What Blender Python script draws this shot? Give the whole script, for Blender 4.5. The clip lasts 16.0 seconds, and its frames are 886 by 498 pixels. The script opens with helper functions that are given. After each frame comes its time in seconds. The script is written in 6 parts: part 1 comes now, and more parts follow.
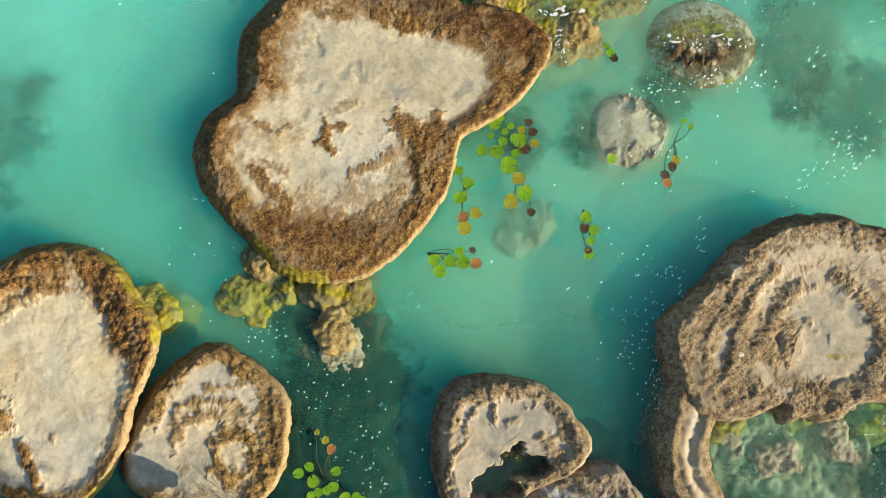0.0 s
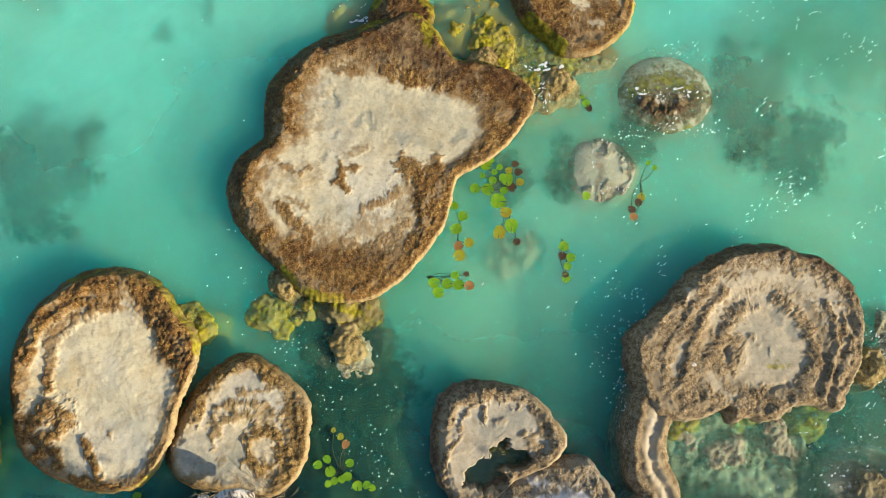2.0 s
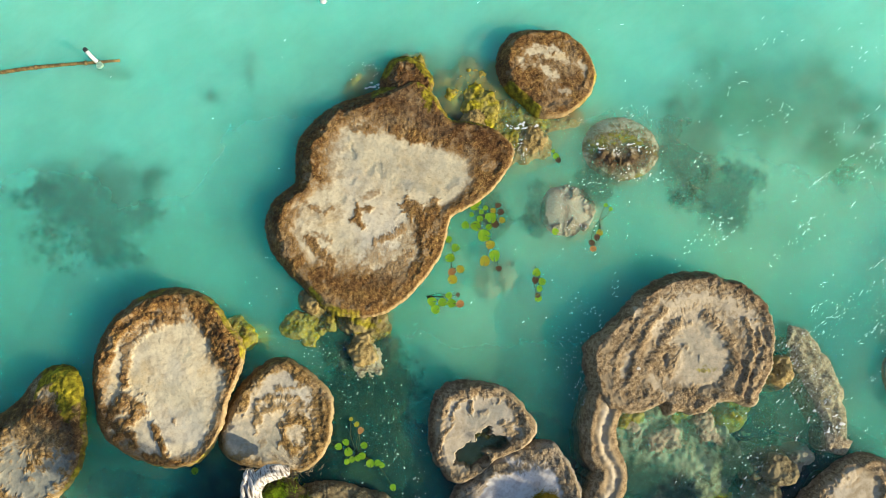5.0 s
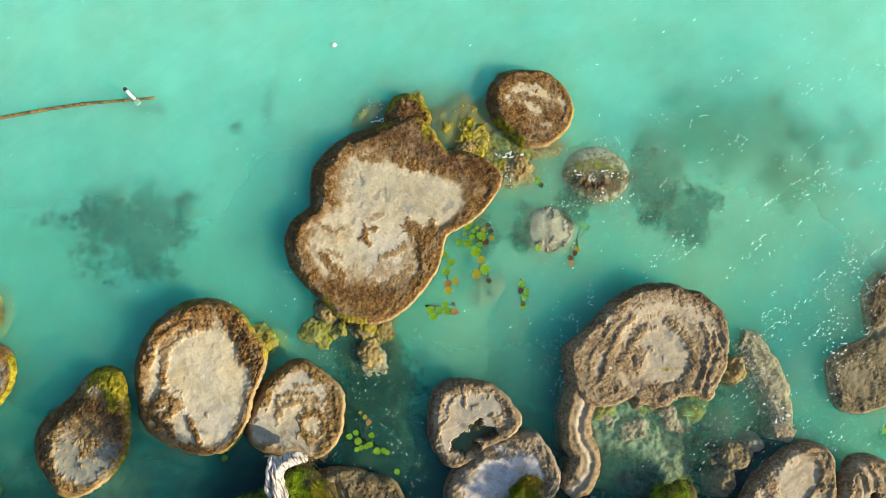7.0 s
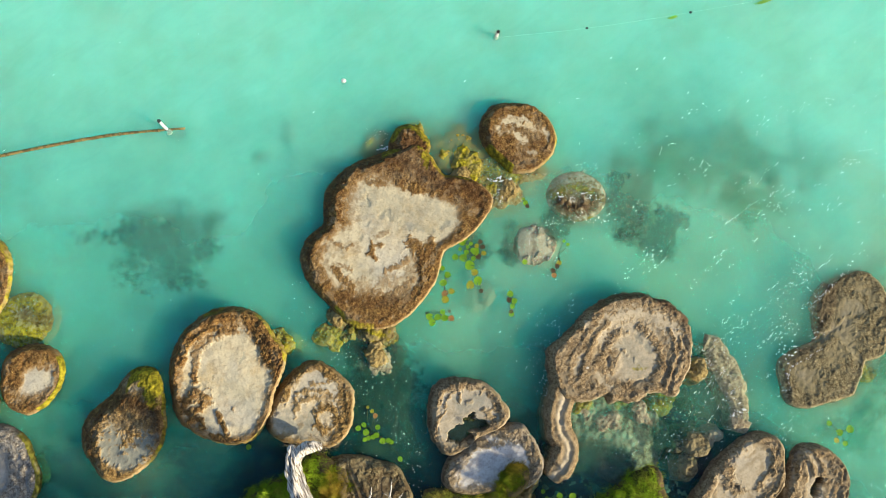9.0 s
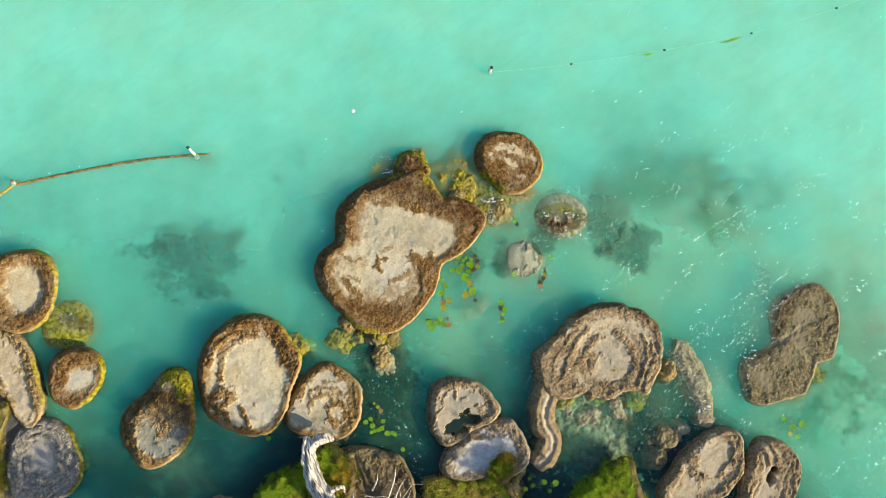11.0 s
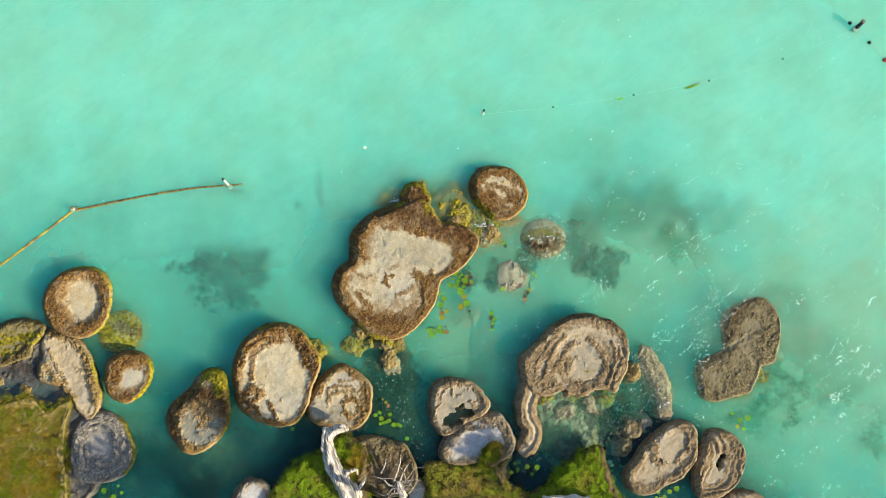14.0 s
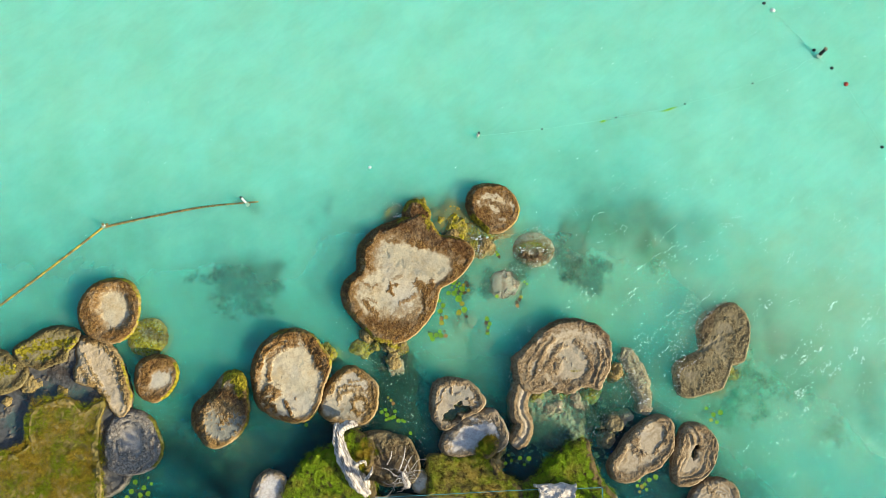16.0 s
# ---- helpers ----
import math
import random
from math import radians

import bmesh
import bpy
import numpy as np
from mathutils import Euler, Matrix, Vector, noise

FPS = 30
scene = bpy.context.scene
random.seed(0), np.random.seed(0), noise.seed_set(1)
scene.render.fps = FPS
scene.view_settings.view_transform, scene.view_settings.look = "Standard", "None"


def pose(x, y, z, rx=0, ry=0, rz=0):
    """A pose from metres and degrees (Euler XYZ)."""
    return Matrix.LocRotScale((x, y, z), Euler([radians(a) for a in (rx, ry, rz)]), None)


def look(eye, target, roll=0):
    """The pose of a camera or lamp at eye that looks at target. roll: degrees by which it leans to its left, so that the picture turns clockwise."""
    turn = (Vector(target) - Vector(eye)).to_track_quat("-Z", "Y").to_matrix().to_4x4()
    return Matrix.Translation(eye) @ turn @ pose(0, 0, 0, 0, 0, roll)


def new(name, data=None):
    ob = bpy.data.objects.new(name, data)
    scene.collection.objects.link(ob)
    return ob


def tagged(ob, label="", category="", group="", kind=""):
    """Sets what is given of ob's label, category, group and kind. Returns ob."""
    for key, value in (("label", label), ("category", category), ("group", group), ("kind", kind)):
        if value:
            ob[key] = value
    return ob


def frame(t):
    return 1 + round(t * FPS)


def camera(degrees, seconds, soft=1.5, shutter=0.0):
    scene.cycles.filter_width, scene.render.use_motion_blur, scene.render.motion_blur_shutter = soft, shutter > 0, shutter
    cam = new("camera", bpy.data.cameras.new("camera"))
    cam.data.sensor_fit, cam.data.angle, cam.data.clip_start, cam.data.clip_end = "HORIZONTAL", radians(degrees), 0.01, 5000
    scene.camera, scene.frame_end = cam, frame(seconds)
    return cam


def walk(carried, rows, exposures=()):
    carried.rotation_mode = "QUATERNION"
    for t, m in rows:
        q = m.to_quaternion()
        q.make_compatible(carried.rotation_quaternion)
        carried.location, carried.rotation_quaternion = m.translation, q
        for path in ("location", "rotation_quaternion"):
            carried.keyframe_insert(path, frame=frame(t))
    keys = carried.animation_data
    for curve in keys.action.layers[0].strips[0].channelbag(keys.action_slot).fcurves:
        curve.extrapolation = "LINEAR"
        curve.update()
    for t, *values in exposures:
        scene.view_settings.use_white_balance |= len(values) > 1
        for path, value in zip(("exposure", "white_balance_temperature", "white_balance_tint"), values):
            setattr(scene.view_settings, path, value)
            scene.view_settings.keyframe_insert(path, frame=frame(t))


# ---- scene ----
cam = camera(63.0, 16.0, soft=0.65)
PATH = [
    (0, (0.000, 0.000, 7.000), (0.000, 0.339, 5.029), 0.11),
    (1, (0.011, 0.045, 7.593), (0.010, 0.384, 5.622), 0.09),
    (2, (0.025, 0.072, 8.218), (0.024, 0.411, 6.247), 0.07),
    (3, (0.043, 0.085, 8.873), (0.041, 0.424, 6.902), 0.06),
    (4, (0.063, 0.089, 9.558), (0.061, 0.427, 7.587), 0.05),
    (5, (0.085, 0.086, 10.271), (0.082, 0.425, 8.300), 0.04),
    (6, (0.107, 0.080, 11.009), (0.105, 0.419, 9.038), 0.04),
    (7, (0.130, 0.073, 11.772), (0.128, 0.412, 9.801), 0.03),
    (8, (0.153, 0.066, 12.557), (0.150, 0.405, 10.586), 0.02),
    (9, (0.174, 0.061, 13.361), (0.172, 0.400, 11.390), 0.02),
    (10, (0.195, 0.058, 14.183), (0.192, 0.398, 12.212), 0.01),
    (11, (0.213, 0.058, 15.019), (0.210, 0.398, 13.048), 0.00),
    (12, (0.228, 0.061, 15.866), (0.225, 0.400, 13.895), 0.00),
    (13, (0.241, 0.064, 16.722), (0.237, 0.404, 14.751), -0.01),
    (14, (0.250, 0.067, 17.582), (0.246, 0.407, 15.611), -0.01),
    (15, (0.255, 0.068, 18.444), (0.252, 0.408, 16.473), -0.01),
    (16, (0.255, 0.063, 19.303), (0.253, 0.404, 17.332), -0.02),
]
EXPOSE = [(0.0, 0.28), (16.0, 0.24)]
walk(cam, [(t, look(eye, target, roll)) for t, eye, target, roll in PATH], EXPOSE)

# ---- light: low warm sun over the shore side, clear sky ----
SUN_AZ, SUN_EL = -26.0, 24.0
sun_dir = Vector((math.cos(radians(SUN_AZ)) * math.cos(radians(SUN_EL)),
                  math.sin(radians(SUN_AZ)) * math.cos(radians(SUN_EL)), math.sin(radians(SUN_EL))))
sun = new("sun", bpy.data.lights.new("sun", "SUN"))
sun.data.energy, sun.data.angle, sun.data.color = 4.9, radians(0.6), (1.0, 0.85, 0.60)
sun.matrix_world = look(sun_dir * 50, (0, 0, 0))
world = bpy.data.worlds.new("sky")
scene.world = world
world.use_nodes = True
sky = world.node_tree.nodes.new("ShaderNodeTexSky")
sky.sky_type, sky.sun_disc = "NISHITA", False
sky.sun_elevation, sky.sun_rotation = radians(SUN_EL), radians(90 - SUN_AZ)
back = world.node_tree.nodes["Background"]
back.inputs["Strength"].default_value = 0.11
world.node_tree.links.new(sky.outputs[0], back.inputs[0])


# ---- node helpers ----
class Mat:
    def __init__(self, name, rough=0.85, spec=0.3):
        self.m = bpy.data.materials.new(name)
        self.m.use_nodes = True
        self.t = self.m.node_tree
        self.b = self.t.nodes["Principled BSDF"]
        self.b.inputs["Roughness"].default_value = rough
        self.b.inputs["Specular IOR Level"].default_value = spec
        self.geo = self.t.nodes.new("ShaderNodeNewGeometry")

    def put(self, value, socket):
        if isinstance(value, bpy.types.NodeSocket):
            self.t.links.new(value, socket)
        elif value is not None:
            if socket.type == "RGBA" and len(value) == 3:
                value = (*value, 1)
            socket.default_value = value

    def noise(self, scale, detail=4.0, rough=0.55, distort=0.0, vector=None, color=False):
        n = self.t.nodes.new("ShaderNodeTexNoise")
        n.inputs["Scale"].default_value, n.inputs["Detail"].default_value = scale, detail
        n.inputs["Roughness"].default_value, n.inputs["Distortion"].default_value = rough, distort
        self.put(vector or self.geo.outputs["Position"], n.inputs["Vector"])
        return n.outputs["Color" if color else "Fac"]

    def cells(self, scale, feature="F1", vector=None):
        n = self.t.nodes.new("ShaderNodeTexVoronoi")
        n.feature = feature
        n.inputs["Scale"].default_value = scale
        self.put(vector or self.geo.outputs["Position"], n.inputs["Vector"])
        return n.outputs["Distance"]

    def math(self, op, a, b=None):
        n = self.t.nodes.new("ShaderNodeMath")
        n.operation = op
        self.put(a, n.inputs[0])
        self.put(b, n.inputs[1])
        return n.outputs[0]

    def ramp(self, fac, lo, hi, to_lo=0.0, to_hi=1.0):
        n = self.t.nodes.new("ShaderNodeMapRange")
        n.interpolation_type = "SMOOTHSTEP"
        self.put(fac, n.inputs["Value"])
        for key, v in (("From Min", lo), ("From Max", hi), ("To Min", to_lo), ("To Max", to_hi)):
            n.inputs[key].default_value = v
        return n.outputs[0]

    def mix(self, fac, a, b, mode="MIX"):
        n = self.t.nodes.new("ShaderNodeMix")
        n.data_type, n.blend_type = "RGBA", mode
        self.put(fac, n.inputs[0])
        self.put(a, n.inputs[6])
        self.put(b, n.inputs[7])
        return n.outputs[2]

    def attr(self, name):
        n = self.t.nodes.new("ShaderNodeAttribute")
        n.attribute_name = name
        return n.outputs["Fac"]

    def chance(self):
        return self.t.nodes.new("ShaderNodeObjectInfo").outputs["Random"]

    def island(self):
        return self.geo.outputs["Random Per Island"]

    def bump(self, height, strength, distance, under=None):
        n = self.t.nodes.new("ShaderNodeBump")
        n.inputs["Strength"].default_value, n.inputs["Distance"].default_value = strength, distance
        self.put(height, n.inputs["Height"])
        self.put(under, n.inputs["Normal"])
        return n.outputs[0]

    def done(self, color=None, rough=None, normal=None):
        self.put(color, self.b.inputs["Base Color"])
        self.put(rough, self.b.inputs["Roughness"])
        self.put(normal, self.b.inputs["Normal"])
        return self.m


def plain(name, color, rough=0.6, vary=0.25, scale=20.0, metal=0.0):
    k = Mat(name, rough)
    k.b.inputs["Metallic"].default_value = metal
    dark = tuple(c * (1 - vary) for c in color)
    n = k.noise(scale, 5)
    return k.done(k.mix(k.ramp(n, 0.35, 0.65), dark, color), None, k.bump(k.noise(scale * 4, 3), 0.3, 0.004))


def rock_material(name, basin, stain, crust, dark, tan, algae=(0.46, 0.40, 0.03)):
    """Living-reef limestone: pale silt in the basin, rough brown crust round it, algae where it is wet."""
    k = Mat(name, 0.9, 0.2)
    pos = k.geo.outputs["Position"]
    broad, mid, fine = k.noise(1.7, 5), k.noise(7.0, 6, 0.6), k.noise(45.0, 5, 0.65)
    silt = k.mix(k.ramp(mid, 0.42, 0.72, 0, 0.85), basin, stain)
    silt = k.mix(k.ramp(k.noise(2.3, 6, 0.62), 0.5, 0.7, 0, 0.4), silt, tan)
    silt = k.mix(k.ramp(k.noise(1.3, 4, 0.55), 0.45, 0.7, 0, 0.4), silt, tuple(0.9 * sum(basin) / 3 * f for f in (0.98, 1.02, 1.0)))
    silt = k.mix(k.ramp(k.noise(11.0, 3, 0.5), 0.66, 0.74, 0, 0.6), silt, tuple(0.55 * c for c in stain))
    grit = k.mix(k.ramp(k.noise(3.4, 7, 0.68), 0.44, 0.72, 0, 0.85), crust, dark)
    grit = k.mix(k.ramp(k.noise(6.5, 5, 0.6, 0.6), 0.46, 0.66, 0, 0.7), grit, tuple(0.5 * c + 0.5 * d for c, d in zip(crust, tan)))
    grain = k.cells(62.0)
    grit = k.mix(k.ramp(k.noise(75.0, 5, 0.75), 0.46, 0.62, 0, 0.5), grit, tan)
    grit = k.mix(k.ramp(grain, 0.4, 0.85, 0, 0.4), grit, dark)
    grit = k.mix(k.ramp(broad, 0.52, 0.75, 0, 0.3), grit, basin)
    grit = k.mix(k.ramp(k.noise(19.0, 6, 0.78), 0.44, 0.54, 0.8, 0.0), grit, (0.40, 0.35, 0.31), "MULTIPLY")
    grit = k.mix(k.ramp(k.noise(27.0, 5, 0.7), 0.57, 0.68, 0, 0.6), grit, tuple(min(0.85, 1.25 * c) for c in tan))
    # lip mask paints rims pale as if catching the low sun
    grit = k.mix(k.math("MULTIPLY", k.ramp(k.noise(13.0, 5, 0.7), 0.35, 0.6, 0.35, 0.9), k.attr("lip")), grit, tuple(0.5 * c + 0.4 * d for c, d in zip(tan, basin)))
    silt = k.mix(k.ramp(k.noise(21.0, 6, 0.75), 0.36, 0.54, 0.5, 0.0), silt, (0.62, 0.58, 0.52), "MULTIPLY")
    edge = k.math("ADD", k.attr("basin"), k.math("MULTIPLY", k.math("SUBTRACT", k.noise(9.0, 6, 0.72), 0.5), 0.75))
    stained = k.mix(k.ramp(fine, 0.35, 0.65), tuple(0.6 * c + 0.3 * d for c, d in zip(crust, tan)), tuple(0.3 * c + 0.55 * d for c, d in zip(basin, crust)))
    color = k.mix(k.ramp(edge, 0.05, 0.5), grit, stained)
    silt = k.mix(k.math("MULTIPLY", k.attr("stain"), k.ramp(k.noise(15.0, 5, 0.7), 0.3, 0.6, 0.8, 1.0)), silt, tuple(0.22 * c + 0.14 * f for c, f in zip(basin, (0.5, 0.85, 0.9))))
    color = k.mix(k.ramp(edge, 0.4, 0.95), color, silt)
    wet = k.math("ADD", k.attr("algae"), k.math("MULTIPLY", k.math("SUBTRACT", k.noise(6.0, 5, 0.65), 0.5), 0.8))
    moss = k.mix(k.ramp(k.noise(14.0, 4), 0.35, 0.65), algae, tuple(c * 0.35 for c in algae))
    color = k.mix(k.ramp(wet, 0.4, 0.7), color, moss)
    # the wet attribute darkens wet rock and paints shade on lee edges
    damp_shade = k.math("MULTIPLY", k.attr("wet"), k.ramp(k.noise(8.0, 5, 0.65), 0.3, 0.55, 0.6, 1.0))
    color = k.mix(damp_shade, color, (0.40, 0.33, 0.29), "MULTIPLY")
    rough_part = k.ramp(k.attr("basin"), 0.2, 0.8, 1.0, 0.05)
    tall = k.math("MULTIPLY", k.math("SUBTRACT", k.noise(24.0, 6, 0.7), k.math("MULTIPLY", grain, 0.55)), rough_part)
    n = k.bump(tall, 0.7, 0.013)
    n = k.bump(k.noise(9.0, 4, 0.6, 1.5), 0.25, 0.006, n)
    n = k.bump(k.math("MULTIPLY", fine, rough_part), 0.6, 0.008, n)
    return k.done(color, k.math("SUBTRACT", k.ramp(fine, 0.3, 0.7, 0.95, 0.75), k.math("MULTIPLY", damp_shade, 0.35)), n)


TAN = (0.50, 0.37, 0.20)
M_PALE = rock_material("reef_pale", (0.73, 0.645, 0.46), (0.54, 0.47, 0.33), (0.27, 0.165, 0.057), (0.065, 0.038, 0.018), (0.64, 0.45, 0.17))
M_RUST = rock_material("reef_rust", (0.75, 0.675, 0.465), (0.62, 0.525, 0.34), (0.23, 0.115, 0.037), (0.055, 0.027, 0.012), (0.60, 0.40, 0.13))
M_GREY = rock_material("reef_grey", (0.60, 0.52, 0.375), (0.48, 0.405, 0.28), (0.345, 0.25, 0.13), (0.115, 0.082, 0.048), (0.62, 0.505, 0.335))
M_ASH = rock_material("reef_ash", (0.78, 0.77, 0.75), (0.50, 0.45, 0.44), (0.36, 0.28, 0.17), (0.13, 0.10, 0.065), (0.58, 0.47, 0.29))
M_MOSSY = rock_material("reef_mossy", (0.36, 0.32, 0.18), (0.25, 0.22, 0.09), (0.21, 0.17, 0.065), (0.09, 0.07, 0.03), (0.40, 0.34, 0.15), (0.44, 0.39, 0.03))
M_SLATE = rock_material("reef_slate", (0.46, 0.44, 0.41), (0.30, 0.285, 0.26), (0.36, 0.33, 0.27), (0.15, 0.135, 0.115), (0.58, 0.55, 0.48), (0.26, 0.25, 0.04))
M_WET = rock_material("reef_wet", (0.13, 0.14, 0.145), (0.075, 0.08, 0.085), (0.16, 0.15, 0.125), (0.06, 0.057, 0.05), (0.40, 0.36, 0.29))
M_DROWN = rock_material("reef_drowned", (0.70, 0.62, 0.46), (0.54, 0.47, 0.34), (0.52, 0.44, 0.28), (0.26, 0.22, 0.14), (0.66, 0.60, 0.46))
M_SUNK = rock_material("reef_sunk", (0.60, 0.54, 0.42), (0.46, 0.41, 0.32), (0.44, 0.36, 0.25), (0.22, 0.18, 0.13), (0.62, 0.54, 0.40))
M_DULL = rock_material("reef_dull", (0.40, 0.345, 0.21), (0.25, 0.21, 0.12), (0.25, 0.21, 0.11), (0.09, 0.073, 0.038), (0.55, 0.48, 0.28))
M_WEEDY = rock_material("reef_weedy", (0.50, 0.46, 0.17), (0.38, 0.35, 0.08), (0.33, 0.285, 0.05), (0.10, 0.095, 0.025), (0.56, 0.49, 0.15), (0.52, 0.46, 0.03))
M_TANNED = rock_material("reef_tanned", (0.52, 0.44, 0.25), (0.42, 0.34, 0.16), (0.36, 0.27, 0.10), (0.15, 0.11, 0.045), (0.60, 0.48, 0.20))

# ---- smooth noise on arrays ----
_perm = np.random.RandomState(7).permutation(256)
_perm = np.concatenate([_perm, _perm])
_grad = np.stack([np.cos(np.arange(256) * 2.399), np.sin(np.arange(256) * 2.399)], -1)


def perlin(x, y):
    xi, yi = np.floor(x).astype(int), np.floor(y).astype(int)
    xf, yf = x - xi, y - yi
    u, v = xf * xf * xf * (xf * (xf * 6 - 15) + 10), yf * yf * yf * (yf * (yf * 6 - 15) + 10)

    def corner(dx, dy):
        g = _grad[_perm[_perm[(xi + dx) & 255] + ((yi + dy) & 255)]]
        return g[..., 0] * (xf - dx) + g[..., 1] * (yf - dy)
    a = corner(0, 0) * (1 - u) + corner(1, 0) * u
    b = corner(0, 1) * (1 - u) + corner(1, 1) * u
    return (a * (1 - v) + b * v) * 1.5


def fbm(x, y, octaves=4, gain=0.5):
    out, amp = 0.0, 1.0
    for n in range(octaves):
        out, amp, x, y = out + amp * perlin(x + 17.3 * n, y - 9.1 * n), amp * gain, x * 2.03, y * 2.03
    return out


def grains(x, y):
    """Distance to the nearest of one random point in each unit cell."""
    xi, yi = np.floor(x).astype(int), np.floor(y).astype(int)
    best = np.full(x.shape, 9.0)
    for dx in (-1, 0, 1):
        for dy in (-1, 0, 1):
            h = _perm[_perm[(xi + dx) & 255] + ((yi + dy) & 255)]
            best = np.minimum(best, (xi + dx + (h % 16) / 16 + 0.03 - x) ** 2 + (yi + dy + (h // 16) / 16 + 0.03 - y) ** 2)
    return np.sqrt(best)


def smooth(lo, hi, x):
    s = np.clip((x - lo) / (hi - lo), 0, 1)
    return s * s * (3 - 2 * s)


def mesh_from(name, verts, faces, mats, attrs=(), shade=True):
    me = bpy.data.meshes.new(name)
    me.from_pydata(verts, [], faces)
    for key, values in attrs:
        me.attributes.new(key, "FLOAT", "POINT").data.foreach_set("value", np.asarray(values, np.float32).ravel())
    for m in mats if isinstance(mats, (list, tuple)) else [mats]:
        me.materials.append(m)
    if shade:
        me.polygons.foreach_set("use_smooth", np.ones(len(me.polygons), bool))
    me.update()
    return me


def part(name, bm, material, parent, label=""):
    me = bpy.data.meshes.new(name)
    bm.to_mesh(me)
    bm.free()
    me.materials.append(material)
    ob = new(name, me)
    ob.parent = parent
    return tagged(ob, label)


# ---- rocks ----
def spine(points, n):
    """Evenly eased points along a smooth line through the given ones."""
    p = np.array(points, float)
    p = np.vstack([2 * p[0] - p[1], p, 2 * p[-1] - p[-2]])
    out = []
    for t in np.linspace(0, len(points) - 1 - 1e-6, n):
        i, f = int(t), t - int(t)
        a, b, c, d = p[i:i + 4]
        out.append(b + 0.5 * f * (c - a + f * (2 * a - 5 * b + 4 * c - d + f * (3 * (b - c) + d - a))))
    return np.array(out)


def outline(radii, theta):
    """A closed smooth curve through evenly spaced radii."""
    n = len(radii)
    p = theta / (2 * np.pi) * n
    i = np.floor(p).astype(int)
    f = p - i
    r = [np.array(radii)[(i + k) % n] for k in (-1, 0, 1, 2)]
    return r[1] + 0.5 * f * (r[2] - r[0] + f * (2 * r[0] - 5 * r[1] + 4 * r[2] - r[3] + f * (3 * (r[1] - r[2]) + r[3] - r[0])))


def mark(kind):
    """Maker of one feature of a rock's top: amount, half width, height, then x, y, x, y ... along it."""
    return lambda amount, width, height, *xy: (kind, amount, width, (1.0 if kind == "hollow" else 0.8 if kind == "stain" else 0.27) * height, list(zip(xy[::2], xy[1::2])))


# the wet and stain marks also paint shade into the colour
crust, ridge, silt, stain, moss_on, hollow, soak_shade = (mark(kind) for kind in ("crust", "ridge", "silt", "stain", "moss", "hollow", "wet"))


def from_line(X, Y, points):
    """Distance of every (X, Y) from the smooth line through the points."""
    line = spine(points, 5 * len(points)) if len(points) > 2 else np.array(points, float)
    best = np.full(X.shape, 1e9)
    for (ax, ay), (bx, by) in zip(line, line[1:]):
        ux, uy = bx - ax, by - ay
        t = np.clip(((X - ax) * ux + (Y - ay) * uy) / max(ux * ux + uy * uy, 1e-9), 0, 1)
        best = np.minimum(best, (X - ax - t * ux) ** 2 + (Y - ay - t * uy) ** 2)
    return np.sqrt(best)


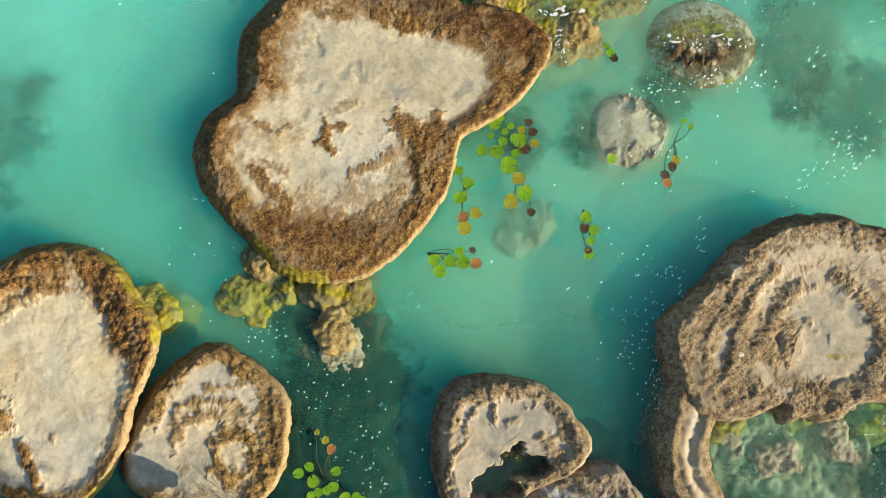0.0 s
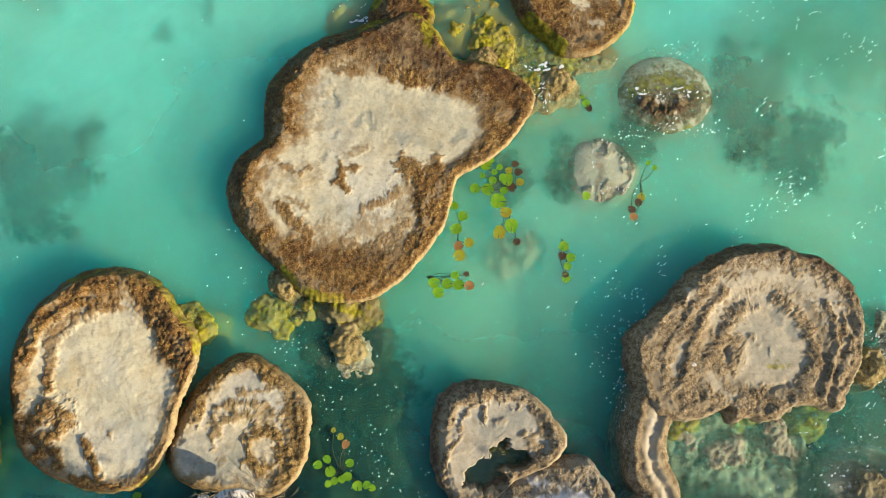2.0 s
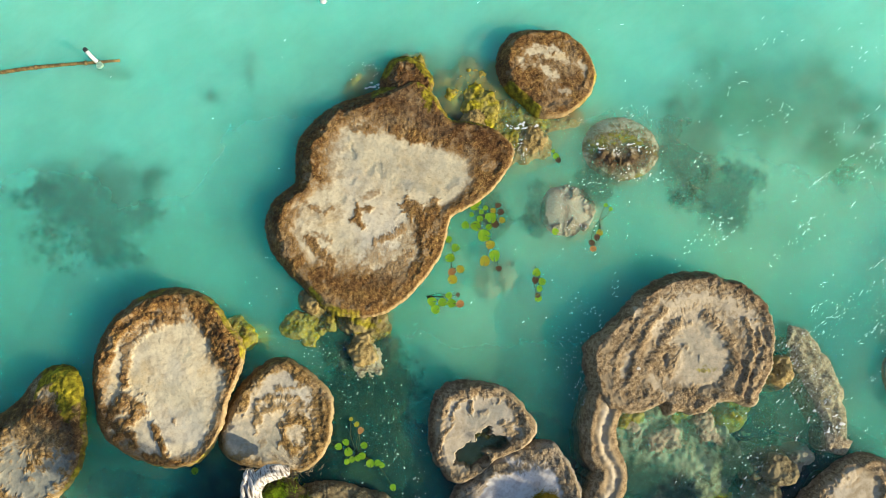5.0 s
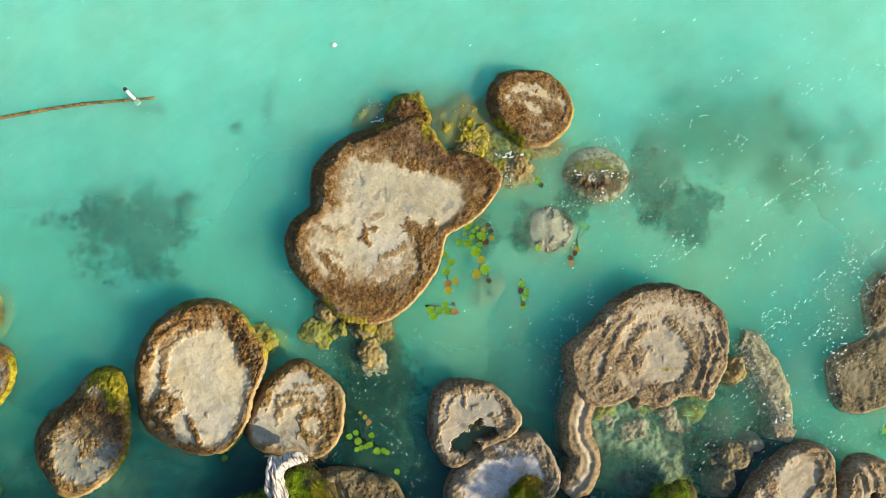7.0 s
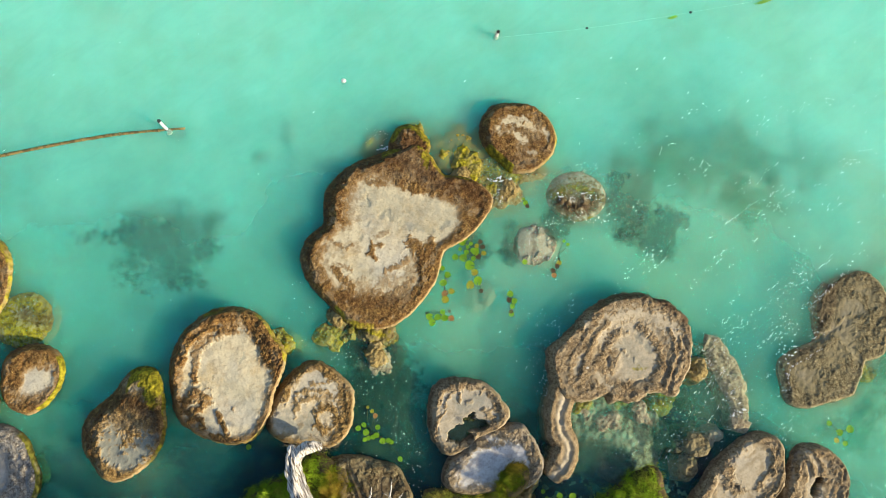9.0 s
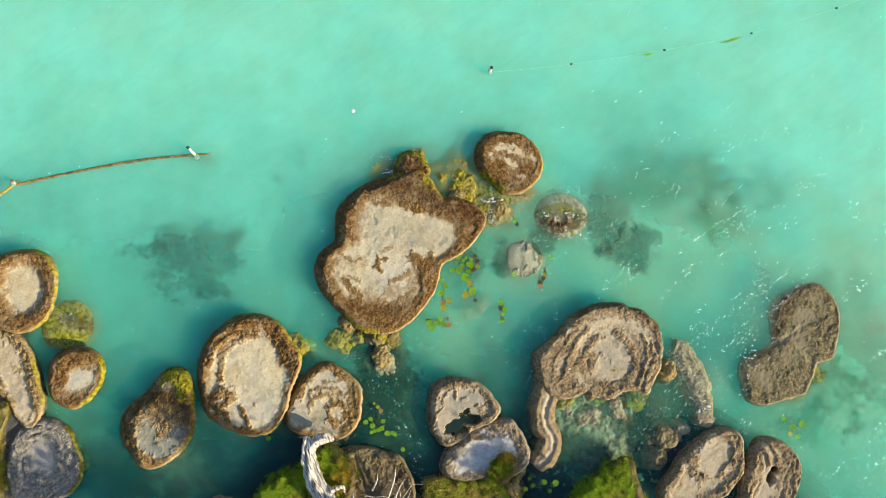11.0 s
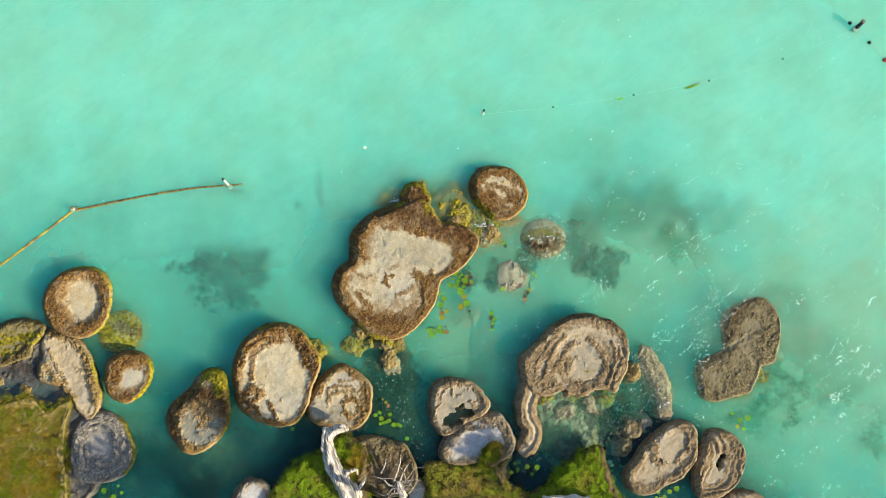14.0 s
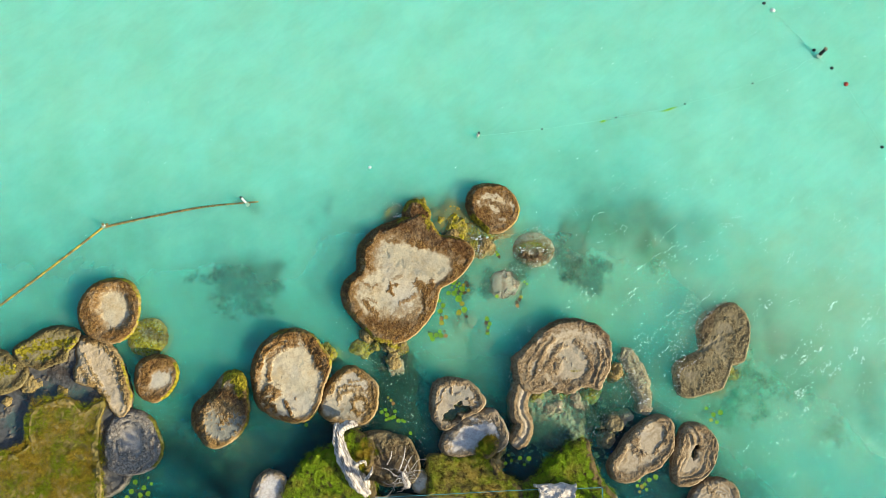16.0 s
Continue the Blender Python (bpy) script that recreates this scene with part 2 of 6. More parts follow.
def rock_mesh(name, at, radii, top, mat, rim=0.3, inner=None, dip=0.05, terrace=0.006, step=0.09, crest=0.015, rough=0.02, wobble=0.014,
              round_=0.1, flare=0.05, foot=-0.9, spots=0.5, hole=None, moss=(), basin_on=1.0, tilt=(0, 0), cell=0.02, bumps=0.0, band=0.3, dome=0.0,
              marks=(), grain=0.0075, slope=0.09, waves=0.008, lift=1.0):
    """The cap and the flank of one reef head, about its own centre."""
    mean = float(np.mean(radii))
    na = int(min(860, max(80, 2 * math.pi * mean / cell)))
    ni = int(min(150, max(16, mean / cell)))
    th = np.linspace(0, 2 * np.pi, na, endpoint=False)
    R = outline(radii, th)
    cx, cy = at
    ex, ey = cx + R * np.cos(th), cy + R * np.sin(th)
    R = R * 1.012 + 0.015 + 0.3 * slope * smooth(0.0, 0.8, -np.cos(th - radians(SUN_AZ))) + wobble * fbm(ex * 2.6, ey * 2.6, 2, 0.5)
    even_R = R
    R = R + wobble * 0.8 * fbm(ex * 8, ey * 8, 3, 0.6) + 0.45 * wobble * fbm(ex * 23, ey * 23, 2) + 0.4 * rough * fbm(ex * 9, ey * 9, 3, 0.6)
    s = 1 - (1 - np.linspace(0.02, 1, ni)) ** 1.35
    S, TH = np.meshgrid(s, th, indexing="ij")
    RR = even_R[None] * S + (R - even_R)[None] * S ** max(8, mean / 0.05)
    X, Y = cx + RR * np.cos(TH), cy + RR * np.sin(TH)
    d = np.full(X.shape, 99.0)
    for i in range(0, na, max(1, na // 150)):
        d = np.minimum(d, (X - cx - even_R[i] * math.cos(th[i])) ** 2 + (Y - cy - even_R[i] * math.sin(th[i])) ** 2)
    d = np.where(S < 1, np.sqrt(d), 0.0) * (1 - S ** (mean / 0.03))
    bands = fbm(X * 4.2 + cx, Y * 4.2 + cy, 4, 0.6)
    wander = fbm(X * 1.8, Y * 1.8, 4)
    frill = fbm(X * 6 + 3, Y * 6 + 8, 4, 0.6)
    if inner is not None:
        into = outline(inner, TH) - RR + 0.035 * frill + 0.05 * wander
    else:
        into = d - rim * (1 + 0.4 * perlin(X * 1.3 + 3, Y * 1.3)) + 0.25 * rim * wander + 0.05 * frill
    inside = smooth(-0.16, 0.2, into) * basin_on
    low_part = smooth(-0.16, 0.12, into) * basin_on
    spot = smooth(0.2, 0.5, fbm(X * 2.2 + 31, Y * 2.2 - 12, 4, 0.6)) * spots
    wx, wy = X + 0.03 * fbm(X * 7 + 51, Y * 7, 3, 0.6), Y + 0.03 * fbm(X * 7, Y * 7 + 23, 3, 0.6)
    rise, stained, mossy, sunk, damp_shade = (0 * X for _ in range(5))
    fray = fbm(X * 11 + 3, Y * 11, 4, 0.7)
    for kind, amount, width, height, points in marks:
        q0 = from_line(wx, wy, points) / width + 0.35 * frill
        q = q0 + 0.5 * fray
        w0, height = 1 - smooth(0.1, 1.3, q0), height * lift
        w = 1 - smooth(0.1, 1.35, q)
        if kind == "silt":
            inside, spot = np.maximum(inside, amount * w), spot * (1 - amount * w)
            rise = rise - height * w0
        elif kind == "stain":
            stained = np.maximum(stained, amount * w)
            rise = rise + height * w0
        # dark mark: wet crust, plus shade painted on slopes turned from the sun
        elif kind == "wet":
            damp_shade = np.maximum(damp_shade, amount * w)
        elif kind == "moss":
            mossy = np.maximum(mossy, amount * w)
        elif kind == "hollow":
            sunk = np.maximum(sunk, 1 - smooth(0.8, 1.05, q0))
            rise, stained = np.where(q0 < 1.05, rise * 0, rise), np.maximum(stained, 0.3 * w)
        else:
            spot = np.maximum(spot, amount * w)
            rise = rise + np.clip(0.75 + 1.1 * wander + 0.5 * frill, 0.05, 1.6) * height * (w0 if kind == "crust" else np.exp(-1.6 * np.clip(q0, 0, 9) ** 2)) * (1 + 0.6 * frill)
    basin = np.clip(inside - spot, 0, 1)
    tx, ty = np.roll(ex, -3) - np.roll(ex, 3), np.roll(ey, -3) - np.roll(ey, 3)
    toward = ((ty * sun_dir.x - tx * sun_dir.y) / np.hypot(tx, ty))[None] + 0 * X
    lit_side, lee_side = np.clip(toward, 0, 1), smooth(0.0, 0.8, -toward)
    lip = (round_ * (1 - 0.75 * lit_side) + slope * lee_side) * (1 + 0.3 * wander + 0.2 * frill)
    edge = np.sin(np.clip(d / lip, 0, 1) * np.pi / 2) ** 0.52 * (1 - lee_side) + np.clip(d / lip, 0, 1) ** 0.95 * lee_side
    base = 0.1 + 0.65 * lit_side
    z = top * (base + (1 - base) * edge) - dip * low_part + 0.5 * dip * spot if top > 0 else top - 0.25 * (1 - edge) - dip * low_part
    if dome:
        z = top - dome * (1 - np.sqrt(np.clip(1 - np.clip(1 - d / round_, 0, 1) ** 2, 0, 1)))
    rough_top = 1 - 0.9 * basin
    z = z + rough * rough_top * (0.4 + 0.6 * edge) * (band * bands + 0.6 * fbm(X * 5 + Y * 3.3, Y * 5 - X * 3.3, 3, 0.65)) + 0.15 * rough * fbm(X * 2.2, Y * 2.2, 3)
    z = z + rise * np.clip(d / 0.05, 0, 1) + waves * basin * fbm(X * 2.4 + 7, Y * 2.4, 4, 0.5)
    nodule = 3.0 * (0.6 - grains(X * 8.5 + 0.7 * frill, Y * 8.5 + 0.7 * wander)) * smooth(-0.35, 0.35, fbm(X * 2.7 + 13, Y * 2.7, 3)) + 0.8 - 1.3 * grains(X * 21 + 0.5 * frill, Y * 21)
    z = z + grain * rough_top * (0.3 + 0.7 * edge) * nodule
    z = z + rough * rough_top * (0.4 + 0.6 * edge) * (0.2 - 0.4 * np.abs(perlin(X * 13 + 0.6 * frill, Y * 13)) + 0.15 * smooth(0.25, 0.6, S) * perlin(X * 31, Y * 31)) * (0.4 + smooth(-0.4, 0.5, wander))
    basin = np.clip(basin + 0.4 * basin_on * smooth(0.1, 0.5, -bands) * (1 - inside) * smooth(0.04, 0.15, d), 0, 1)
    if bumps:
        z = z + bumps * edge * np.abs(fbm(X * 3.4 + 9, Y * 3.4 - 4, 3, 0.5)) * (0.06 + 0.94 * rough_top)
    if terrace:
        phase = (d + 0.1 * wander + 0.016 * frill) / step
        saw = phase - np.floor(phase)
        ridge = smooth(0, 0.3, saw) * (1 - smooth(0.55, 1.0, saw))
        patch = np.clip(0.6 + 1.1 * fbm(X * 2.3 + 5, Y * 2.3, 3), 0, 1.2) * smooth(0.15, 0.4, S)
        z = z + terrace * edge * (ridge - 0.45) * patch * (1 - (1 if terrace < 0.025 else 0.6) * inside)
        basin = np.clip(basin + min(0.6, 14 * terrace) * smooth(0.5, 0.8, saw) * patch * (1 - inside) * basin_on * smooth(0.06, 0.2, d) - min(0.5, 14 * terrace) * ridge * patch, 0, 1)
    if crest and top > 0.07:
        z = z + crest * np.exp(-((d - 0.12 - 0.05 * wander) / 0.05) ** 2) * np.clip(0.7 + frill, 0, 1.6)
    if hole:
        hx, hy, ha, hb, turn_, deep = hole
        c_, s_ = math.cos(turn_), math.sin(turn_)
        u, v = ((X - hx) * c_ + (Y - hy) * s_) / ha, ((Y - hy) * c_ - (X - hx) * s_) / hb
        q = np.sqrt(u * u + v * v) + 0.45 * fbm(X * 5, Y * 5, 3)
        z = z - (deep + top) * (1 - smooth(0.8, 1.0, q))
    z = z - (0.13 + top) * sunk * (1 - 0.6 * np.clip(rise / 0.3, 0, 1))
    z = z + tilt[0] * (X - cx) + tilt[1] * (Y - cy)
    low = np.linspace(0, 1, 13) ** 2.2
    lee = 0.3 + 0.7 * np.clip(np.cos(th + 0.45), 0, 1)
    FZ = z[-1][None] * (1 - low[:, None]) + foot * low[:, None]
    FR = even_R[None] + (R - even_R)[None] * (1 - low[:, None]) + lee[None] * flare * smooth(-0.02, 0.07, -FZ) - min(0.3, 0.4 * mean) * smooth(0.06, 0.5, -FZ) - 0.8 * top * smooth(0.0, 0.12, z[-1][None] - FZ) * (top > 0.07)
    FX, FY = cx + FR * np.cos(th)[None], cy + FR * np.sin(th)[None]
    FR2 = FR + 0.05 * low[:, None] * fbm(FX * 4, FY * 4 + 3 * FZ, 3)
    FX, FY = cx + FR2 * np.cos(th)[None], cy + FR2 * np.sin(th)[None]

    def grown(ang, into_, zz):
        alg = np.zeros_like(zz)
        for a0, spread, reach, power in moss:
            off = np.abs((ang - a0 + 180) % 360 - 180)
            alg = np.maximum(alg, power * (1 - smooth(spread * 0.6, spread, off)) * (1 - smooth(reach * 0.4, reach, into_)))
        return np.maximum(alg, (0.34 + 0.38 * np.clip(np.cos(np.radians(ang) + 0.2), 0, 1)) * (zz < 0.015) * (into_ < 0.04)) if top > 0.07 else alg

    def grid(nm, gx, gy, gz, bas, alg, lit_lips, close):
        verts = np.stack([gx - cx, gy - cy, gz], -1).reshape(-1, 3)
        n, nr = len(verts), gx.shape[0]
        a = np.arange(nr - 1)[:, None] * na + np.arange(na)[None]
        b = np.arange(nr - 1)[:, None] * na + (np.arange(na)[None] + 1) % na
        faces = np.stack([a, a + na, b + na, b], -1).reshape(-1, 4).tolist()
        bas, alg, lit_lips = bas.ravel(), alg.ravel(), lit_lips.ravel()
        if close:
            verts = np.vstack([verts, [[0, 0, gz[0].mean()]]])
            faces += [[n, i, (i + 1) % na] for i in range(na)]
            bas, alg, lit_lips = np.append(bas, bas[:na].mean()), np.append(alg, alg[:na].mean()), np.append(lit_lips, 0.0)
            # low edges darken as wet rock, with lee-side shade put in too
            cap_damp_shade = np.maximum(damp_shade, 0.85 * (1 - smooth(0.035, 0.11, gz + 0.03 * frill)) * (top > 0.07) * (1 - sunk))
            tones = [(key, np.append(a_.ravel(), a_[0].mean())) for key, a_ in (("stain", stained), ("wet", cap_damp_shade))]
        else:
            tones = [("wet", np.maximum(0.8 * damp_shade[-1][None], 0.85 * (1 - smooth(0.05, 0.13, gz)) * (top > 0.07)))]
        return mesh_from(nm, verts.tolist(), faces, mat, [("basin", bas), ("algae", alg), ("lip", lit_lips), *tones])
    # painted rim light: paler on edges that face the sun
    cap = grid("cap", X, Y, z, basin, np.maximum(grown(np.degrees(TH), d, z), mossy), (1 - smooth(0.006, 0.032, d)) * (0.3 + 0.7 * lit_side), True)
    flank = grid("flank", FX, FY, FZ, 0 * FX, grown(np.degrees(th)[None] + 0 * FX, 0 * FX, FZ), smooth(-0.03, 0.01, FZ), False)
    return cap, flank


def rock(label, at, radii, top, mat, name="stromatolite", category="rock", group="stromatolites in the shallows", **kw):
    ob = new(name)
    ob.location = (*at, 0)
    for key, me in zip(("cap", "flank"), rock_mesh(name, at, radii, top, mat, **kw)):
        new(key, me).parent = ob
    return tagged(ob, label, category, group)


def outcrop(label, at, r, squash, turn_, top, mat, lumps=7, size=0.6, rough=0.02, grow=0.0, name="outcrop", group="", pale=0.5, fall=0.16):
    """A lumpy drowned rock: a rough mound with rounded blocks grown together on it."""
    rs = np.random.RandomState(int(1000 * abs(at[0]) + 77 * abs(at[1])))
    half = 1.5 * r
    n = int(min(130, max(40, 2 * half / 0.014)))
    X, Y = np.meshgrid(np.linspace(-half, half, n), np.linspace(-half, half, n), indexing="ij")
    gx, gy = X + at[0], Y + at[1]
    wx, wy = X + 0.14 * r * fbm(gx * 1.6 / r, gy * 1.6 / r, 3), Y + 0.14 * r * fbm(gx * 1.6 / r + 9, gy * 1.6 / r, 3)
    c, s = math.cos(turn_), math.sin(turn_)
    q = np.sqrt(((wx * c + wy * s) / r) ** 2 + ((wy * c - wx * s) / (r * squash)) ** 2)
    fall += max(top, 0.0)
    z = top - 0.05 - fall * q ** 2.4 - 0.9 * smooth(0.95, 1.45, q)
    for i in range(lumps):
        a, u = rs.uniform(0, 2 * math.pi), 0.95 * math.sqrt(rs.uniform(0, 1))
        lx, ly = r * u * math.cos(a), r * u * squash * math.sin(a)
        lx, ly = lx * c - ly * s, lx * s + ly * c
        lr = r * size * rs.uniform(0.5, 1.2)
        far = ((wx - lx) ** 2 + (wy - ly) ** 2) / lr ** 2
        rise = top - 0.05 - fall * u ** 2.4 + rs.uniform(0, 0.05) + 0.22 * lr * (1 - far) - 0.35 * np.maximum(far - 1, 0)
        z = np.maximum(z, np.where(far < 2.5, np.minimum(rise, top + 0.01), -9))
    z = np.maximum(z, -0.95) + rough * fbm(gx * 4.8 + gy * 3.4 + 0.3, gy * 4.8 - gx * 3.4, 4, 0.62)
    z = z + 0.016 * (0.55 - grains(gx * 15, gy * 15)) * (0.5 + smooth(-0.4, 0.4, fbm(gx * 3, gy * 3, 2)))
    ids = np.arange(n * n).reshape(n, n)
    faces = np.stack([ids[:-1, :-1], ids[1:, :-1], ids[1:, 1:], ids[:-1, 1:]], -1).reshape(-1, 4)
    keep = (z.ravel()[faces] > -0.93).any(1)
    basin = pale * smooth(-0.3, 0.35, fbm(gx * 4, gy * 4, 4))
    algae = np.where(grow > 0, grow + 0.3 * fbm(gx * 5, gy * 5, 3), 0 * z)
    ob = new(name, mesh_from(name, np.stack([X, Y, z], -1).reshape(-1, 3).tolist(), faces[keep].tolist(), mat, [("basin", basin), ("algae", algae)]))
    ob.location = (*at, 0)
    return tagged(ob, label, "rock", group)


def even(r, squash=1.0, turn_=0.0, n=12):
    """Radii of an ellipse."""
    out = []
    for k in range(n):
        a = 2 * math.pi * k / n - turn_
        out.append(r * squash / math.hypot(squash * math.cos(a), math.sin(a)))
    return out


# ---- ground and water ----
REACH = 2500.0
k = Mat("marl", 0.95, 0.1)
place = k.t.nodes.new("ShaderNodeSeparateXYZ")
k.put(k.geo.outputs["Position"], place.inputs[0])
off = k.math("ADD", place.outputs["Y"], k.math("MULTIPLY", k.math("MAXIMUM", k.math("SUBTRACT", place.outputs["X"], 5.2), 0.0), 0.9))
off = k.math("ADD", k.math("ADD", off, k.ramp(place.outputs["X"], -4.2, -1.9, 1.0, 0.0)), k.math("MULTIPLY", k.math("SUBTRACT", k.noise(0.9, 5), 0.5), 2.4))
lime = k.mix(k.ramp(k.noise(0.35, 5), 0.35, 0.7), (0.52, 0.56, 0.44), (0.66, 0.68, 0.56))
# dark muck near shore, with tree shade and mirrored sky in its blue
shady_muck = k.mix(k.ramp(k.noise(2.0, 5), 0.45, 0.75), (0.02, 0.042, 0.055), (0.08, 0.105, 0.09))
M_MARL = k.done(k.mix(k.ramp(off, -0.6, 1.4), shady_muck, lime), None, k.bump(k.noise(5, 4), 0.4, 0.03))


def sheet(z, cuts=1):
    bm = bmesh.new()
    bmesh.ops.create_grid(bm, x_segments=cuts, y_segments=cuts, size=REACH)
    bmesh.ops.translate(bm, vec=(0, 0, z), verts=bm.verts)
    return bm


ground = new("ground", bpy.data.meshes.new("ground"))
bm = sheet(-1.25)
bm.to_mesh(ground.data)
bm.free()
ground.data.materials.append(M_MARL)
tagged(ground, "pale lake bed of fine white marl", "lake bed", kind="structure")


# clouds of pale silt in the water: x, y, radius
# the one at (-5.1, -2.2) paints a sunlit patch into the water colour
SILT = ((3.6, 3.0, 1.6), (4.7, 2.0, 1.4), (0.8, 0.95, 1.45), (1.75, 2.3, 1.5), (2.4, 3.4, 1.2), (3.4, -0.8, 1.1), (5.6, 3.0, 2.0), (9.6, 0.6, 4.5), (-5.1, -2.2, 0.9), (3.6, -0.75, 1.1), (5.2, -0.5, 1.1), (-8.9, -4.0, 0.5))


def water_sheet(name, share, tint, color, spread, shiny):
    """Lime-clouded water: partly clear, partly scattering light sideways; thicker with lime offshore. The top sheet mirrors the sky on its ripples."""
    k = Mat(name, 1.0, 0.0)
    t, veil = k.t, k.b
    clear, mixed = t.nodes.new("ShaderNodeBsdfTransparent"), t.nodes.new("ShaderNodeMixShader")
    split = t.nodes.new("ShaderNodeSeparateXYZ")
    t.links.new(k.geo.outputs["Position"], split.inputs[0])
    out_x = k.math("ADD", k.ramp(split.outputs["X"], -4.2, -1.9, 1.0, 0.0), k.math("MULTIPLY", k.math("MAXIMUM", k.math("SUBTRACT", split.outputs["X"], 5.2), 0.0), 0.9))
    off = k.math("ADD", k.math("ADD", split.outputs["Y"], out_x), k.math("MULTIPLY", k.math("SUBTRACT", k.noise(0.6, 4), 0.5), 2.0))
    cloud = k.ramp(k.noise(0.45, 5), 0.3, 0.7, -0.04, 0.04)
    shore = k.math("ADD", k.ramp(off, -1.3, 1.4, share[0] - share[1], 0.0), k.ramp(off, 0.5, 9.0, share[1], share[2]))
    clear.inputs["Color"].default_value = (*tint, 1)
    lit = k.mix(k.ramp(off, 1.0, 9.0), color, tuple(c * f for c, f in zip(color, (1.95, 1.54, 1.57))))
    # bluer near shore: sky-lit shade put into the water's colour
    lit = k.mix(k.ramp(off, -2.2, 0.6), (0.09, 0.33, 0.36), lit)
    silty = None
    for sx, sy, sr in SILT:
        u, v = k.math("SUBTRACT", split.outputs["X"], sx), k.math("SUBTRACT", split.outputs["Y"], sy)
        far = k.math("SQRT", k.math("ADD", k.math("MULTIPLY", u, u), k.math("MULTIPLY", v, v)))
        one = k.ramp(k.math("ADD", k.math("DIVIDE", far, sr), k.math("MULTIPLY", k.math("SUBTRACT", k.noise(1.1, 4), 0.5), 1.2)), 0.2, 1.1, 0.8, 0.0)
        silty = one if silty is None else k.math("MAXIMUM", silty, one)
    lit = k.mix(silty, lit, (0.42, 0.58, 0.40))
    k.put(k.mix(k.ramp(k.noise(0.8, 4), 0.35, 0.65), lit, (1.0, 0.93, 0.88), "MULTIPLY"), veil.inputs["Base Color"])
    # ripple shading put into the colour as faint streaks along the wind
    wind = t.nodes.new("ShaderNodeMapping")
    wind.vector_type = "TEXTURE"
    wind.inputs["Rotation"].default_value, wind.inputs["Scale"].default_value = (0, 0, radians(38)), (0.9, 0.28, 1)
    k.put(k.geo.outputs["Position"], wind.inputs["Vector"])
    tone = veil.inputs["Base Color"].links[0].from_socket
    k.put(k.mix(k.ramp(k.noise(1.0, 5, 0.6, 0.8, wind.outputs[0]), 0.4, 0.66), tone, (0.93, 0.96, 0.965), "MULTIPLY"), veil.inputs["Base Color"])
    veil.subsurface_method = "BURLEY"
    veil.inputs["Subsurface Weight"].default_value = 1.0
    veil.inputs["Subsurface Radius"].default_value = (0.16, 1.1, 1.35)
    veil.inputs["Subsurface Scale"].default_value = spread
    k.put(k.math("ADD", cloud, shore), mixed.inputs[0])
    t.links.new(clear.outputs[0], mixed.inputs[1])
    t.links.new(veil.outputs[0], mixed.inputs[2])
    out = mixed.outputs[0]
    if shiny:
        gloss, both = (t.nodes.new(f"ShaderNode{kind}") for kind in ("BsdfGlossy", "MixShader"))
        last = None
        for scale, dist in ((1.3, 0.10), (6.0, 0.05), (24.0, 0.016)):
            last = k.bump(k.noise(scale, 3), 0.7, dist, last)
        both.inputs[0].default_value = 0.03
        gloss.inputs["Roughness"].default_value = 0.05
        t.links.new(last, gloss.inputs["Normal"])
        t.links.new(out, both.inputs[1])
        t.links.new(gloss.outputs[0], both.inputs[2])
        out = both.outputs[0]
    t.links.new(out, t.nodes["Material Output"].inputs["Surface"])
    return k.m


water = new("water", bpy.data.meshes.new("water"))
bm = bmesh.new()
for n, z in enumerate((0.0, -0.12, -0.44)):
    vs = [bm.verts.new((x * REACH, y * REACH, z)) for x, y in ((-1, -1), (1, -1), (1, 1), (-1, 1))]
    bm.faces.new(vs).material_index = n
bm.to_mesh(water.data)
bm.free()
water.data.materials.append(water_sheet("water_surface", (0.03, 0.05, 0.55), (0.92, 0.985, 0.96), (0.19, 0.48, 0.38), 0.62, True))
water.data.materials.append(water_sheet("water_middle", (0.06, 0.30, 0.70), (0.80, 0.97, 0.93), (0.19, 0.48, 0.38), 0.62, False))
water.data.materials.append(water_sheet("water_deep", (0.06, 0.72, 0.90), (0.55, 0.93, 0.88), (0.19, 0.49, 0.39), 0.72, False))
tagged(water, "milky turquoise lagoon water with small ripples", "water", kind="structure")

